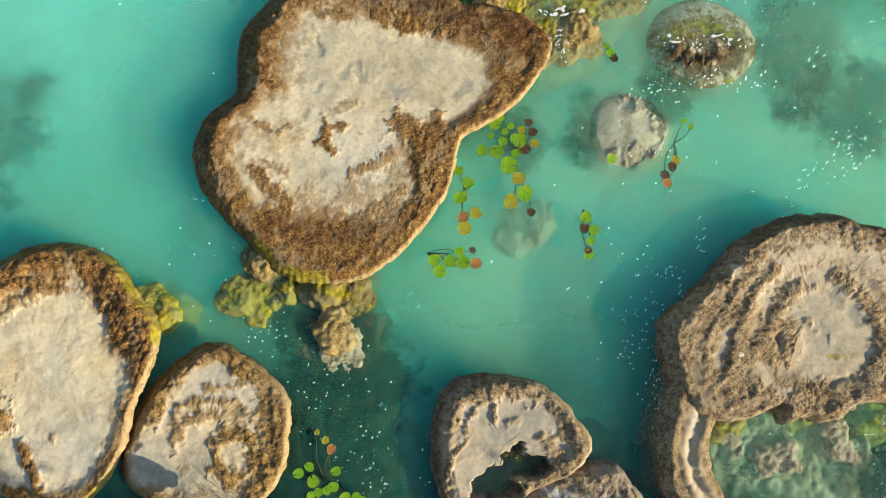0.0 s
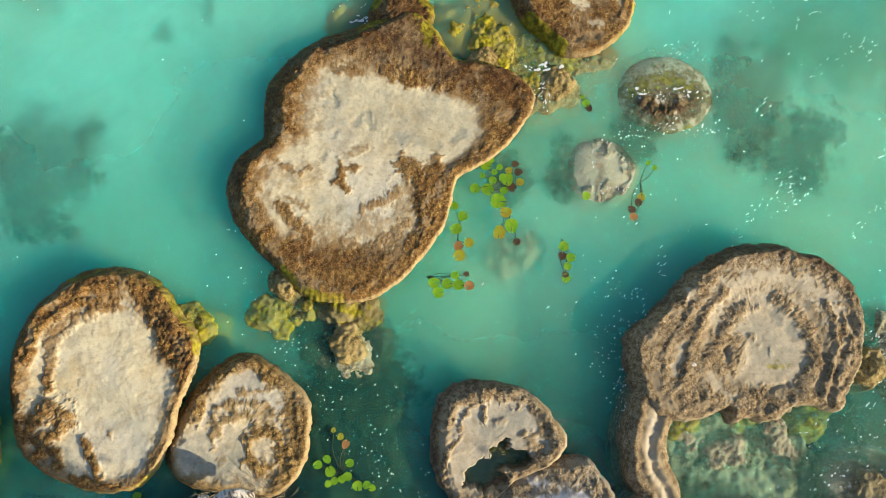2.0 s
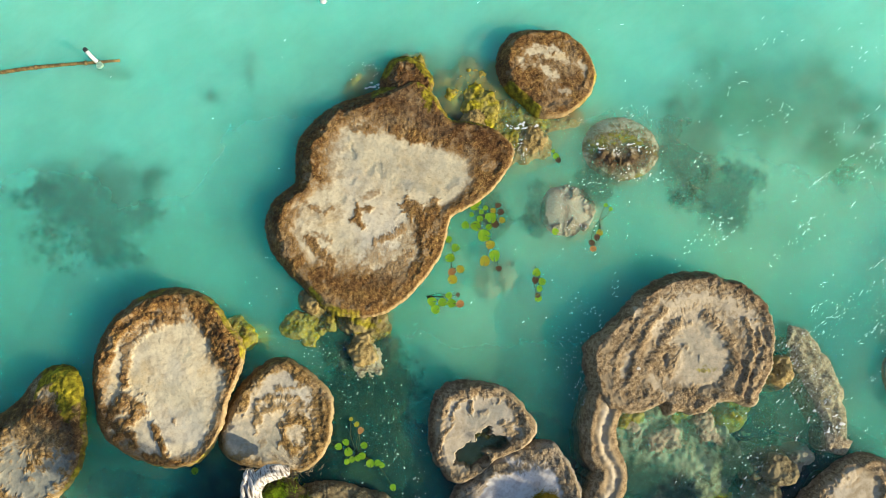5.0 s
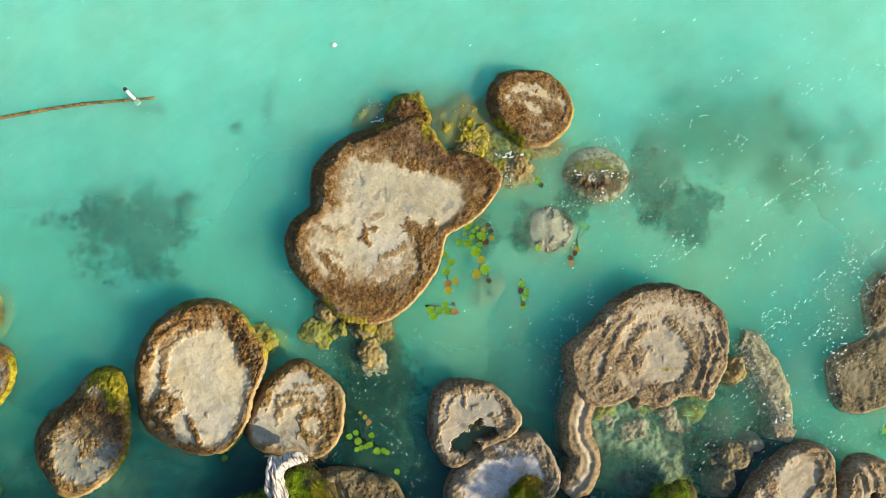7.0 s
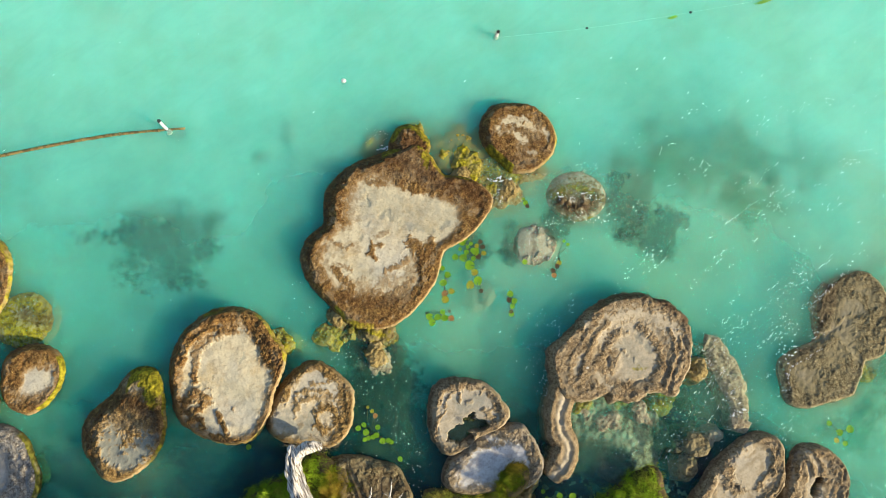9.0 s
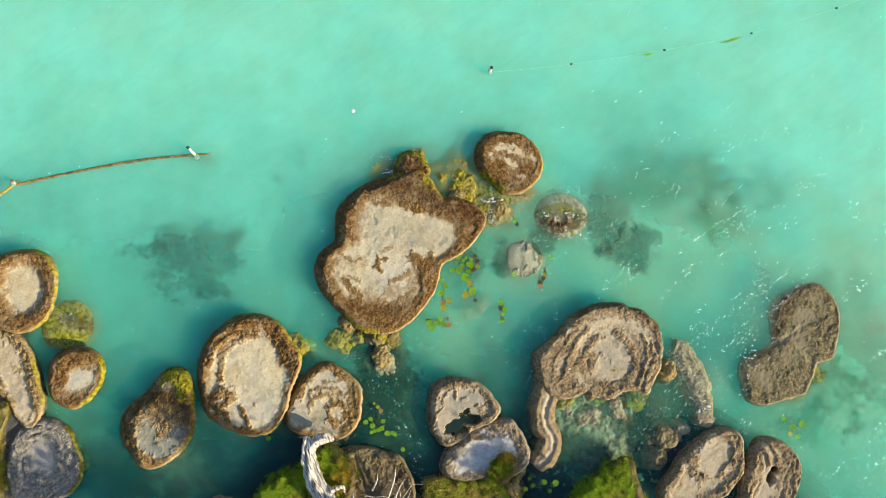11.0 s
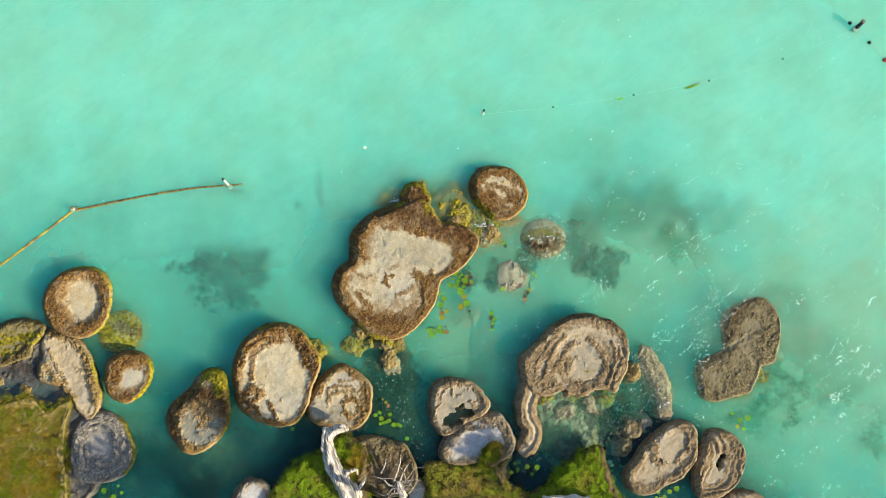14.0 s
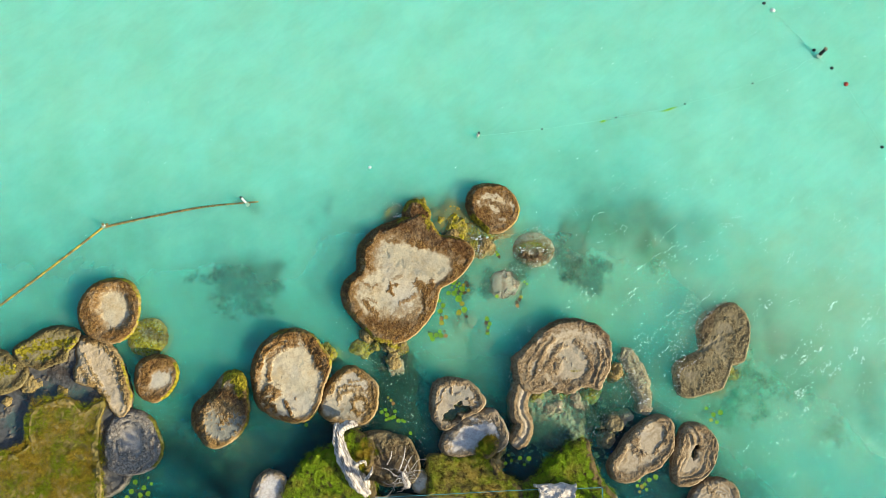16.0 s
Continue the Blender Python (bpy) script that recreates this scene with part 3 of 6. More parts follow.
# ---- the large reef heads ----
BIG_MARKS = [
    crust(0.4, 0.3, 0, -1.95, 1.9, -1.6, 1.6, -1.1, 1.5), crust(0.38, 0.28, 0, -0.9, 1.65, -0.5, 1.75, -0.35, 2.1), crust(0.3, 0.2, 0, -1.9, 2.3, -1.5, 2.35), crust(0.3, 0.25, 0, -1.5, 3.4, -1.6, 2.9),
    # first band: dark lee slope, its shade painted in with the wet
    soak_shade(0.9, 0.13, 0, -2.35, 2.08, -2.33, 2.42, -2.08, 2.77, -2.02, 3.19, -1.85, 3.65, -1.52, 3.89, -1.18, 3.98), soak_shade(0.85, 0.249, 0, -1.06, 4.03, -0.45, 3.91, 0.01, 3.6, 0.54, 3.52, 0.91, 3.21), soak_shade(0.6, 0.183, 0, -0.69, 4.24, -0.3, 4.16), soak_shade(0.5, 0.102, 0, -1.73, 1.44, -1.14, 1.3, -0.56, 1.38),
    moss_on(0.75, 0.1, 0, -0.79, 4.56, -0.42, 4.54, -0.22, 4.2, -0.16, 3.92), moss_on(0.5, 0.12, 0, -0.6, 4.4, -0.45, 4.3),
    crust(0.95, 0.0776, 0.012, -1.16, 2.41, -1.16, 2.26, -1.08, 2.14), crust(0.8, 0.0582, 0.01, -1.17, 2.39, -0.99, 2.39),
    crust(0.6, 0.0582, 0.006, -1.8, 2.41, -1.66, 2.33, -1.51, 2.38), crust(0.85, 0.097, 0.008, -1.85, 1.92, -1.7, 1.79, -1.61, 1.66, -1.48, 1.58),
    crust(0.6, 0.0517, 0.004, -1.95, 1.58, -1.76, 1.5, -1.63, 1.42), crust(0.5, 0.0517, 0.004, -1.8, 2.04, -1.54, 1.94),
    crust(0.85, 0.142, 0.012, -0.43, 2.47, -0.3, 2.29, -0.2, 2.07, -0.21, 1.83), crust(0.7, 0.103, 0.006, -0.07, 2.49, -0.19, 2.21),
    crust(0.55, 0.0776, 0.004, -0.92, 1.89, -0.76, 1.97, -0.53, 2.06), crust(0.55, 0.084, 0.004, -1.09, 1.56, -0.87, 1.45, -0.59, 1.62, -0.38, 1.78),
    crust(0.4, 0.0582, 0.004, -1.07, 2.56, -0.86, 2.63), crust(0.5, 0.0776, 0.005, -0.23, 1.61, -0.52, 1.41, -0.84, 1.4),
    silt(0.7, 0.0582, 0.004, -2.09, 2.07, -1.82, 1.74, -1.77, 1.64), silt(0.6, 0.0517, 0.003, -0.3, 1.84, -0.39, 1.61, -0.58, 1.48),
    silt(0.5, 0.0517, 0, 0.12, 3.11, 0.32, 3.01, 0.46, 3.18), crust(0.8, 0.103, 0.006, -0.62, 3.57, -0.35, 3.46, 0.05, 3.46),
    crust(0.6, 0.0776, 0.004, -1.23, 3.6, -0.96, 3.53), stain(0.9, 0.0517, -0.012, -1.27, 3.33, -1.24, 3.17), stain(0.6, 0.0582, -0.01, -1.02, 2.93, -0.89, 3.05, -0.84, 2.91),
    stain(0.55, 0.0453, -0.008, -1.27, 2.76, -1.21, 2.85), stain(0.5, 0.0388, -0.006, -1.36, 2.48, -1.33, 2.58),
    stain(0.5, 0.0905, -0.008, -0.61, 2.79, -0.27, 2.73, -0.07, 2.64), stain(0.6, 0.0647, -0.008, 0.09, 2.73, 0.22, 2.83),
    stain(0.5, 0.0517, -0.006, -0.54, 3.07, -0.44, 2.95), stain(0.4, 0.0582, -0.005, -0.82, 3.35, -0.55, 3.28), stain(0.32, 0.485, 0, -1.15, 3.17, -0.54, 3, 0.12, 2.87),
    stain(0.25, 0.194, 0, -1.44, 1.94, -0.91, 1.74)]
PLATE_MARKS = [
    crust(0.5, 0.0905, 0, -4.27, 0.12, -4.25, 0.46, -4, 0.68, -3.62, 0.79),
    # left and top edge: wet band with the lee shade painted in
    soak_shade(0.7, 0.0647, 0, -4.68, 0.18, -4.63, 0.5, -4.46, 0.81, -4.16, 1.04, -3.79, 1.17), soak_shade(0.75, 0.0905, 0, -3.05, 0.69, -2.9, 0.38, -2.79, 0.13),
    ridge(0.7, 0.0451, 0.03, -4.65, 0.18, -4.6, 0.5, -4.42, 0.78, -4.08, 0.95, -3.71, 1.02, -3.31, 1),
    ridge(0.8, 0.0516, 0.035, -4.49, 0.18, -4.42, 0.5, -4.2, 0.71, -3.88, 0.84), silt(0.5, 0.0387, 0.01, -4.37, 0.91, -4.09, 1.02),
    crust(0.95, 0.155, 0.05, -3.04, 0.69, -2.91, 0.44, -2.76, 0.19), crust(0.9, 0.0903, 0.03, -3.15, 0.88, -3.04, 0.6), crust(0.9, 0.058, 0.03, -4.31, 0.09, -4.26, -0.12),
    silt(0.8, 0.058, 0.01, -4.4, -0.19, -4.4, -0.06), crust(0.95, 0.142, 0.04, -4.41, -0.48, -4.21, -0.35, -4.07, -0.41),
    ridge(0.9, 0.0645, 0.04, -4.03, -0.41, -4.16, -0.62, -4.28, -0.8), crust(0.9, 0.103, 0.02, -4.5, -0.61, -4.31, -0.61),
    ridge(0.9, 0.0516, 0.035, -4.13, -0.76, -4.06, -0.92), ridge(0.9, 0.058, 0.045, -3.81, -0.65, -3.72, -0.84, -3.62, -1.08),
    crust(0.8, 0.0516, 0.02, -3.9, -1.05, -3.44, -1.15), stain(0.5, 0.0516, -0.006, -2.73, 0.2, -2.77, 0.19), stain(0.5, 0.0322, -0.004, -3.48, 0.22, -3.4, 0.41),
    crust(0.45, 0.0387, 0.004, -3.55, -0.59, -3.52, -0.62), stain(0.25, 0.226, 0, -3.61, -0.18, -3.21, -0.54)]
SMALL_MARKS = [
    crust(0.8, 0.156, 0.02, -1.6, -0.31, -1.54, -0.63, -1.68, -0.95), crust(0.5, 0.0907, 0.02, -2.37, -0.31, -1.86, -0.43),
    ridge(0.6, 0.0583, 0.03, -2.77, -0.22, -2.62, -0.07, -2.32, 0.08, -2.14, 0.2), ridge(0.6, 0.0583, 0.025, -2.14, 0.2, -1.87, 0.02, -1.56, -0.17, -1.44, -0.45),
    ridge(0.6, 0.0583, 0.035, -2.46, -0.39, -2.43, -0.55, -2.45, -0.72),
    ridge(0.6, 0.0583, 0.035, -2.43, -0.31, -2.18, -0.25, -1.93, -0.3, -1.74, -0.41, -1.63, -0.66, -1.59, -0.9),
    crust(0.95, 0.0907, 0.04, -2.05, -0.78, -2.03, -0.61, -1.87, -0.55, -1.73, -0.66, -1.74, -0.87, -1.9, -0.94, -2.05, -0.85),
    silt(0.8, 0.0648, 0.02, -2, -0.72, -1.97, -0.78), crust(0.9, 0.104, 0.025, -1.54, -0.6, -1.51, -0.84, -1.64, -1.03),
    crust(0.6, 0.0648, 0.02, -2.36, -0.45, -2.11, -0.39, -1.92, -0.54), crust(0.9, 0.0648, 0.02, -2.67, -0.45, -2.6, -0.3),
    # the first, bluish stain paints the cast shade on the lower left
    stain(0.55, 0.194, 0, -2.71, -0.78, -2.39, -0.96, -2.15, -0.78), stain(0.35, 0.13, 0, -2, -0.05, -1.87, -0.11), crust(0.5, 0.0518, 0.01, -2.19, -0.15, -1.87, -0.11)]
RING_MARKS = [
    ridge(0.9, 0.026, 0.04, 0.2, -0.54, 0.27, -0.38, 0.37, -0.26, 0.52, -0.23), ridge(0.8, 0.026, 0.035, 0.48, -0.29, 0.46, -0.49),
    ridge(0.9, 0.0325, 0.045, 0.05, -1.25, 0.02, -0.99, 0.12, -0.71, 0.24, -0.59), ridge(0.7, 0.026, 0.03, 0.29, -0.18, 0.52, -0.18),
    crust(0.9, 0.11, 0.02, 0.13, -0.24, 0.45, -0.13, 0.82, -0.16, 1.07, -0.26, 1.28, -0.48), crust(0.9, 0.0715, 0.015, 0.08, -0.47, 0.13, -0.26),
    crust(0.8, 0.091, 0.02, 1.17, -0.39, 1.24, -0.64, 1.28, -0.77), crust(0.6, 0.078, 0.012, 0.93, -0.58, 1.06, -0.77), crust(0.4, 0.039, 0.006, 0.6, -0.47, 0.69, -0.44),
    stain(0.4, 0.065, 0, 0.41, -0.47, 0.39, -0.38), stain(0.45, 0.143, 0, 0.51, -0.53, 0.88, -0.41), hollow(1, 0.104, 0.5, 0.36, -1, 0.52, -0.93, 0.7, -0.84, 0.89, -0.82),
    hollow(1, 0.0585, 0.5, 0.6, -0.77, 0.69, -0.7), hollow(1, 0.104, 0.5, 0.38, -1.06, 0.63, -1.06), ridge(0.2, 0.0585, 0.32, 0.66, -0.96, 0.75, -1),
    crust(0.7, 0.065, 0.01, 1.22, -0.77, 0.94, -0.86)]
GREY_MARKS = [
    # top edge: wash-dark crust, the rim's shade put into its colour
    soak_shade(1, 0.03 + 0.0776, 0, 2.96, 1.27, 3.29, 1.46, 3.68, 1.5, 4.07, 1.44, 4.44, 1.24, 4.61, 0.99), soak_shade(0.5, 0.0905, 0, 4.17, 0.35, 4.2, -0.08),
    silt(0.95, 0.19, 0.02, 3, 0.72, 3.14, 0.91, 3.33, 1.07, 3.63, 1.15, 3.97, 1.07, 4.27, 0.92, 4.38, 0.75),
    ridge(0.9, 0.084, 0.05, 3.74, 0.9, 3.9, 0.75, 4.06, 0.54, 4.08, 0.22, 3.96, -0.04), ridge(0.95, 0.0517, 0.05, 4.26, 0.86, 4.36, 0.6, 4.29, 0.23, 4.13, -0.18),
    ridge(0.95, 0.0582, 0.05, 4.47, 0.73, 4.46, 0.35, 4.31, -0.08, 4.28, -0.29), silt(0.8, 0.0453, 0.03, 4.44, 0.81, 4.51, 0.6, 4.41, 0.35),
    silt(0.6, 0.0453, 0.03, 4.23, 0.48, 4.19, 0.16, 4.07, -0.08), ridge(0.9, 0.0711, 0.03, 4.6, 0.92, 4.64, 0.67, 4.6, 0.41),
    ridge(0.9, 0.0582, 0.04, 3.15, 0.98, 2.92, 0.72, 2.76, 0.34, 2.61, -0.04), ridge(0.8, 0.0517, 0.035, 3.01, 1.11, 2.75, 0.91, 2.48, 0.66, 2.34, 0.47),
    ridge(0.8, 0.0453, 0.03, 2.84, 0.82, 2.6, 0.53, 2.46, 0.22, 2.42, -0.09), crust(0.95, 0.097, 0.025, 3.31, 0.77, 3.12, 0.53, 2.96, 0.22),
    crust(0.95, 0.116, 0.03, 3.04, 0.22, 3.09, 0.44, 3.24, 0.44, 3.25, 0.22, 3.12, 0.15), stain(1, 0.0582, -0.05, 3.13, 0.33, 3.14, 0.29),
    crust(0.7, 0.0582, 0.02, 3.3, 0.81, 3.52, 0.81), crust(0.9, 0.0517, 0.03, 3.41, 0.48, 3.48, 0.43), ridge(0.8, 0.0323, 0.04, 3.63, 0.36, 3.64, 0.3),
    crust(0.6, 0.0517, 0.01, 3.43, 0.6, 3.31, 0.66), silt(0.9, 0.084, 0.02, 2.85, 1.02, 2.75, 0.9), silt(0.7, 0.0582, 0.02, 2.65, 0.8, 2.52, 0.71),
    silt(0.8, 0.0776, 0.02, 2.94, 0.05, 3.07, -0.09, 3.18, -0.19), silt(0.8, 0.0517, 0.02, 2.68, 0.39, 2.59, 0.22, 2.55, 0.09),
    stain(0.9, 0.0453, -0.03, 3.49, -0.11, 3.77, -0.04), ridge(0.9, 0.0647, 0.05, 3.14, -0.42, 3.32, -0.17, 3.51, -0.09), ridge(0.9, 0.0582, 0.05, 3.55, -0.4, 3.64, -0.22),
    crust(0.9, 0.0647, 0.03, 2.88, -0.15, 3.01, -0.29), ridge(0.8, 0.0582, 0.04, 3.87, -0.24, 4.06, -0.22), stain(0.6, 0.0582, -0.01, 3.69, 0.75, 3.73, 0.66),
    stain(0.6, 0.0711, -0.01, 3.86, 0.59, 3.93, 0.5), stain(0.35, 0.259, 0, 3.49, 0.53, 3.66, 0.22), silt(0.9, 0.24, 0.01, 3.55, 0.62, 3.62, 0.35, 3.46, 0.1),
    stain(0.8, 0.0453, -0.02, 4.51, 0.75, 4.53, 0.6), moss_on(0.6, 0.0776, 0, 3.59, 0.16, 3.81, 0.16), stain(0.5, 0.0388, -0.02, 2.56, 0.22, 2.58, 0.16)]
ROUND_MARKS = [
    # lower slope: wet crust and its shade painted as one dark band
    soak_shade(0.7, 0.133, 0, 0.9, 4.64, 1.1, 4.28, 1.44, 4.03), soak_shade(0.5, 0.0951, 0, 1.44, 4.03, 1.93, 4.29),
    silt(0.9, 0.124, 0.006, 1.35, 4.83, 1.64, 4.79, 1.9, 4.65), silt(0.9, 0.0951, 0.004, 1.54, 4.54, 1.72, 4.4), silt(0.9, 0.0761, 0.004, 1.79, 4.22, 1.87, 4.2),
    silt(0.7, 0.0475, 0.003, 2.08, 4.65, 2.15, 4.45), silt(0.6, 0.057, 0.003, 1.15, 4.7, 1.25, 4.54), ridge(0.8, 0.0761, 0.02, 0.97, 4.85, 1.25, 5.04, 1.65, 5.06, 1.99, 4.91),
    silt(0.5, 0.0666, 0.003, 1.3, 4.59, 1.49, 4.65)]
PEAR_MARKS = [
    # the wide stain dims the silt for the shade lying on this rock
    stain(0.85, 0.4, 0, -5.7, -1.2, -5.3, -1.45, -5.0, -1.2), crust(0.6, 0.08, 0.03, -5.45, -1.2, -5.35, -1.45), crust(0.7, 0.08, 0.04, -5.15, -1.05, -5.0, -1.3),
    # dark bands: the tree's shadow painted over the crust
    soak_shade(1, 0.19, 0, -5.66, -0.46, -5.29, -0.5, -4.91, -0.68, -4.76, -1.12), soak_shade(0.9, 0.142, 0, -5.76, -0.33, -6.1, -1.04, -5.97, -1.48),
    moss_on(1, 0.123, 0, -5.21, 0.08, -5.1, -0.23, -4.98, -0.52), moss_on(0.7, 0.0758, 0, -5.4, -0.15, -5.28, 0.04), moss_on(0.55, 0.0569, 0, -4.94, -0.14, -4.84, -0.68),
    silt(0.7, 0.114, 0.01, -5.37, -0.25, -5.26, -0.22), ridge(0.8, 0.0948, 0.05, -5.83, -0.61, -5.62, -0.7, -5.41, -0.86, -5.23, -1),
    ridge(0.7, 0.0758, 0.04, -5.86, -0.93, -5.92, -1.22, -5.78, -1.58), silt(1, 0.1 + 0.208, 0.04, -5.71, -1.13, -5.56, -1.42, -5.32, -1.51, -5.07, -1.21),
    stain(0.7, 0.114, 0, -5.46, -1.53, -5.31, -1.59),
    crust(0.7, 0.0948, 0.03, -5.72, -1.65, -5.35, -1.75, -4.91, -1.61)]
BIG = [1.29, 1.65, 1.95, 1.91, 1.71, 1.55, 1.72, 1.88, 1.78, 1.64, 1.62, 1.61, 1.59, 1.53, 1.4, 1.32, 1.6, 1.71, 1.73, 1.69,
       1.67, 1.71, 1.74, 1.68, 1.59, 1.43, 1.27, 1.16, 1.09, 1.01, 0.95, 0.98]
BIG_SILT = [0.99, 1.26, 1.28, 1.16, 1.03, 0.98, 1.04, 1.21, 1.29, 1.25, 1.11, 0.98, 1.24, 1.46, 1.48, 1.42, 1.3, 1.19, 1.12, 1.01, 0.9, 0.62, 0.6, 0.65]
rock("large pale reef head with a broad brown crust rim", (-0.75, 2.52), BIG, 0.22, M_RUST, cell=0.0125, inner=BIG_SILT, dip=0.02, terrace=0.0, rough=0.014, spots=0.12,
     moss=((92, 10, 0.25, 0.75), (55, 22, 0.14, 0.6), (245, 20, 0.2, 0.6)), flare=0.03, band=0.2, slope=0.14, round_=0.12, grain=0.0045, marks=BIG_MARKS)
rock("dark algae-grown knob at the tip of the large reef", (-0.49, 4.36), [0.38, 0.36, 0.37, 0.4, 0.4, 0.38, 0.37, 0.36, 0.4, 0.42, 0.42, 0.4], 0.17, M_RUST, cell=0.0125, inner=[0.02] * 8, dip=0.0, rough=0.02, spots=0.3,
     round_=0.2, flare=0.05, slope=0.05, moss=((90, 110, 0.22, 0.75), (0, 40, 0.12, 0.7)), marks=[soak_shade(0.9, 0.35, 0, -0.6, 4.3, -0.3, 4.3)])
rock("round pale plate of reef rock with raised brown rim", (-3.74, 0.02),
     [1.0, 1.12, 1.08, 1.16, 1.2, 1.18, 1.14, 1.09, 1.05, 1.01, 1.01, 1.12, 1.14, 1.16, 1.23, 1.22, 1.06, 0.93], 0.26, M_RUST, cell=0.0125,
     inner=[0.86, 0.7, 0.8, 0.87, 0.9, 0.83, 0.83, 0.84, 0.82, 0.8, 0.85, 1.0, 1.0, 1.09, 1.18, 1.16, 1.02, 0.89],
     dip=0.045, rough=0.03, spots=0.05, bumps=0.03, flare=0.04, wobble=0.012, lift=0.6, moss=((105, 14, 0.25, 0.55), (190, 25, 0.15, 0.4), (40, 40, 0.07, 0.6), (280, 45, 0.05, 0.5)), marks=PLATE_MARKS)
rock("smaller reef plate with rough ochre crust", (-2.16, -0.55),
     [0.73, 0.76, 0.73, 0.75, 0.81, 0.74, 0.69, 0.68, 0.74, 0.86, 0.8, 0.69, 0.68, 0.75, 0.77, 0.75], 0.2, M_PALE, cell=0.0125,
     inner=[0.66, 0.7, 0.66, 0.68, 0.7, 0.62, 0.55, 0.58, 0.66, 0.82, 0.76, 0.63, 0.6, 0.68, 0.7, 0.68], dip=0.02, rough=0.025, spots=0.25, bumps=0.02, flare=0.03, wobble=0.012, lift=0.5, marks=SMALL_MARKS)
rock("ring shaped reef rock with a water-filled hollow", (0.56, -0.65),
     [0.8, 0.7, 0.66, 0.63, 0.61, 0.65, 0.7, 0.65, 0.62, 0.67, 0.73, 0.78, 0.61, 0.49, 0.51, 0.65], 0.18, M_GREY, cell=0.0125, rim=0.12, dip=0.04, rough=0.028,
     terrace=0.008, step=0.13, spots=0.15, flare=0.03, marks=RING_MARKS)
rock("low ash-grey reef plate beside the shore grass", (1.17, -1.5), [0.77, 0.74, 0.75, 0.78, 0.68, 0.62, 0.62, 0.66, 0.74, 0.9, 1.0, 0.83, 0.59, 0.5, 0.48, 0.53, 0.63, 0.73], 0.17, M_ASH,
     cell=0.0125, rim=0.16, dip=0.03, terrace=0.008, rough=0.02, spots=0.2, grain=0.009,
     marks=[crust(0.9, 0.152, 0.05, 1.22, -1.05, 1.59, -1.07, 1.83, -1.4, 1.77, -1.75), silt(0.9, 0.213, 0.03, 0.71, -1.69, 0.93, -1.4, 1.15, -1.26), silt(0.5, 0.0911, 0.02, 1.22, -1.19, 1.51, -1.4),
            stain(0.3, 0.243, 0, 0.5, -1.62, 0.71, -1.33), ridge(0.7, 0.0759, 0.06, 0.49, -1.41, 0.86, -1.19, 1.22, -1.16), crust(0.6, 0.121, 0.03, 0.35, -1.76, 0.49, -1.48)])
horse = rock("terraced grey-brown reef head with a curving arm", (3.49, 0.53),
             [1.17, 1.19, 1.21, 1.22, 1.2, 1.16, 1.12, 1.07, 1.05, 1.01, 0.99, 0.95, 0.93, 0.92, 0.92, 0.94, 0.94, 0.97, 1.04, 1.15, 1.36, 1.43, 1.46, 1.49, 1.46, 1.34, 1.12, 0.94, 1.03, 0.93, 0.96, 0.94, 0.88, 0.87, 0.95, 1.19, 1.14, 1.12, 1.13, 1.14],
             0.22, M_GREY, cell=0.0125,
             inner=[0.66, 0.7, 0.62, 0.52, 0.46, 0.44, 0.48, 0.54, 0.6, 0.62, 0.62, 0.66, 0.7, 0.68], dip=0.03, terrace=0.004, step=0.13, rough=0.013, wobble=0.03, slope=0.05, grain=0.008, lift=0.95,
             spots=0.03, flare=0.04, marks=GREY_MARKS)
rock("kidney shaped dull brown reef rock awash", (7.36, 0.74),
     [0.91, 0.97, 1.05, 1.17, 1.28, 1.36, 1.38, 1.31, 1.16, 1.05, 0.94, 0.81, 0.7, 0.53, 0.42, 0.35, 0.31, 0.29, 0.31, 0.41, 1.01, 1.18, 1.3, 1.45, 1.42, 1.27, 1.14, 1.06, 1.02, 0.86, 0.76, 0.67, 0.62, 0.72, 0.84, 0.86], 0.04, M_DULL, cell=0.0125,
     rim=0.3, dip=0.0, rough=0.02, spots=0.8, bumps=0.015, round_=0.09, terrace=0.0, band=0.2, basin_on=0.7, slope=0.05, tilt=(0.06, -0.035), grain=0.005,
     marks=[silt(0.9, 0.07, 0.05, 6.75, 0.62, 7.05, 0.72, 7.35, 0.9, 7.6, 1.05), silt(0.8, 0.1, 0.03, 7.36, 0.96, 7.5, 0.67, 7.7, 0.37), silt(0.7, 0.136, 0, 7.64, 1.09, 7.69, 0.96), silt(0.6, 0.163, 0, 6.66, 0.16, 6.91, 0.04), silt(0.6, 0.109, 0, 7.08, 0.69, 7.26, 0.43),
            silt(0.5, 0.109, 0, 7.86, 1.49, 8.05, 1.36), crust(0.9, 0.245, 0.02, 7.96, 0.96, 8, 0.57), crust(0.8, 0.163, 0.02, 7.18, 0.04, 7.45, 0.17), soak_shade(0.8, 0.19, 0, 7.41, 1.76, 7.22, 1.22, 6.68, 0.55),
            moss_on(0.5, 0.08, 0, 6.57, 0.53, 6.67, 0.42)])
rock("round brown reef head with pale silt on top", (1.59, 4.55),
     [0.69, 0.66, 0.65, 0.66, 0.66, 0.75, 0.74, 0.7, 0.63, 0.61, 0.7, 0.74, 0.71, 0.72], 0.2, M_RUST, cell=0.0125,
     inner=[0.02] * 8, dip=0.0, rough=0.016, spots=0.1, flare=0.04, moss=((230, 40, 0.2, 0.8), (-20, 60, 0.05, 0.5)), grain=0.004, marks=ROUND_MARKS)
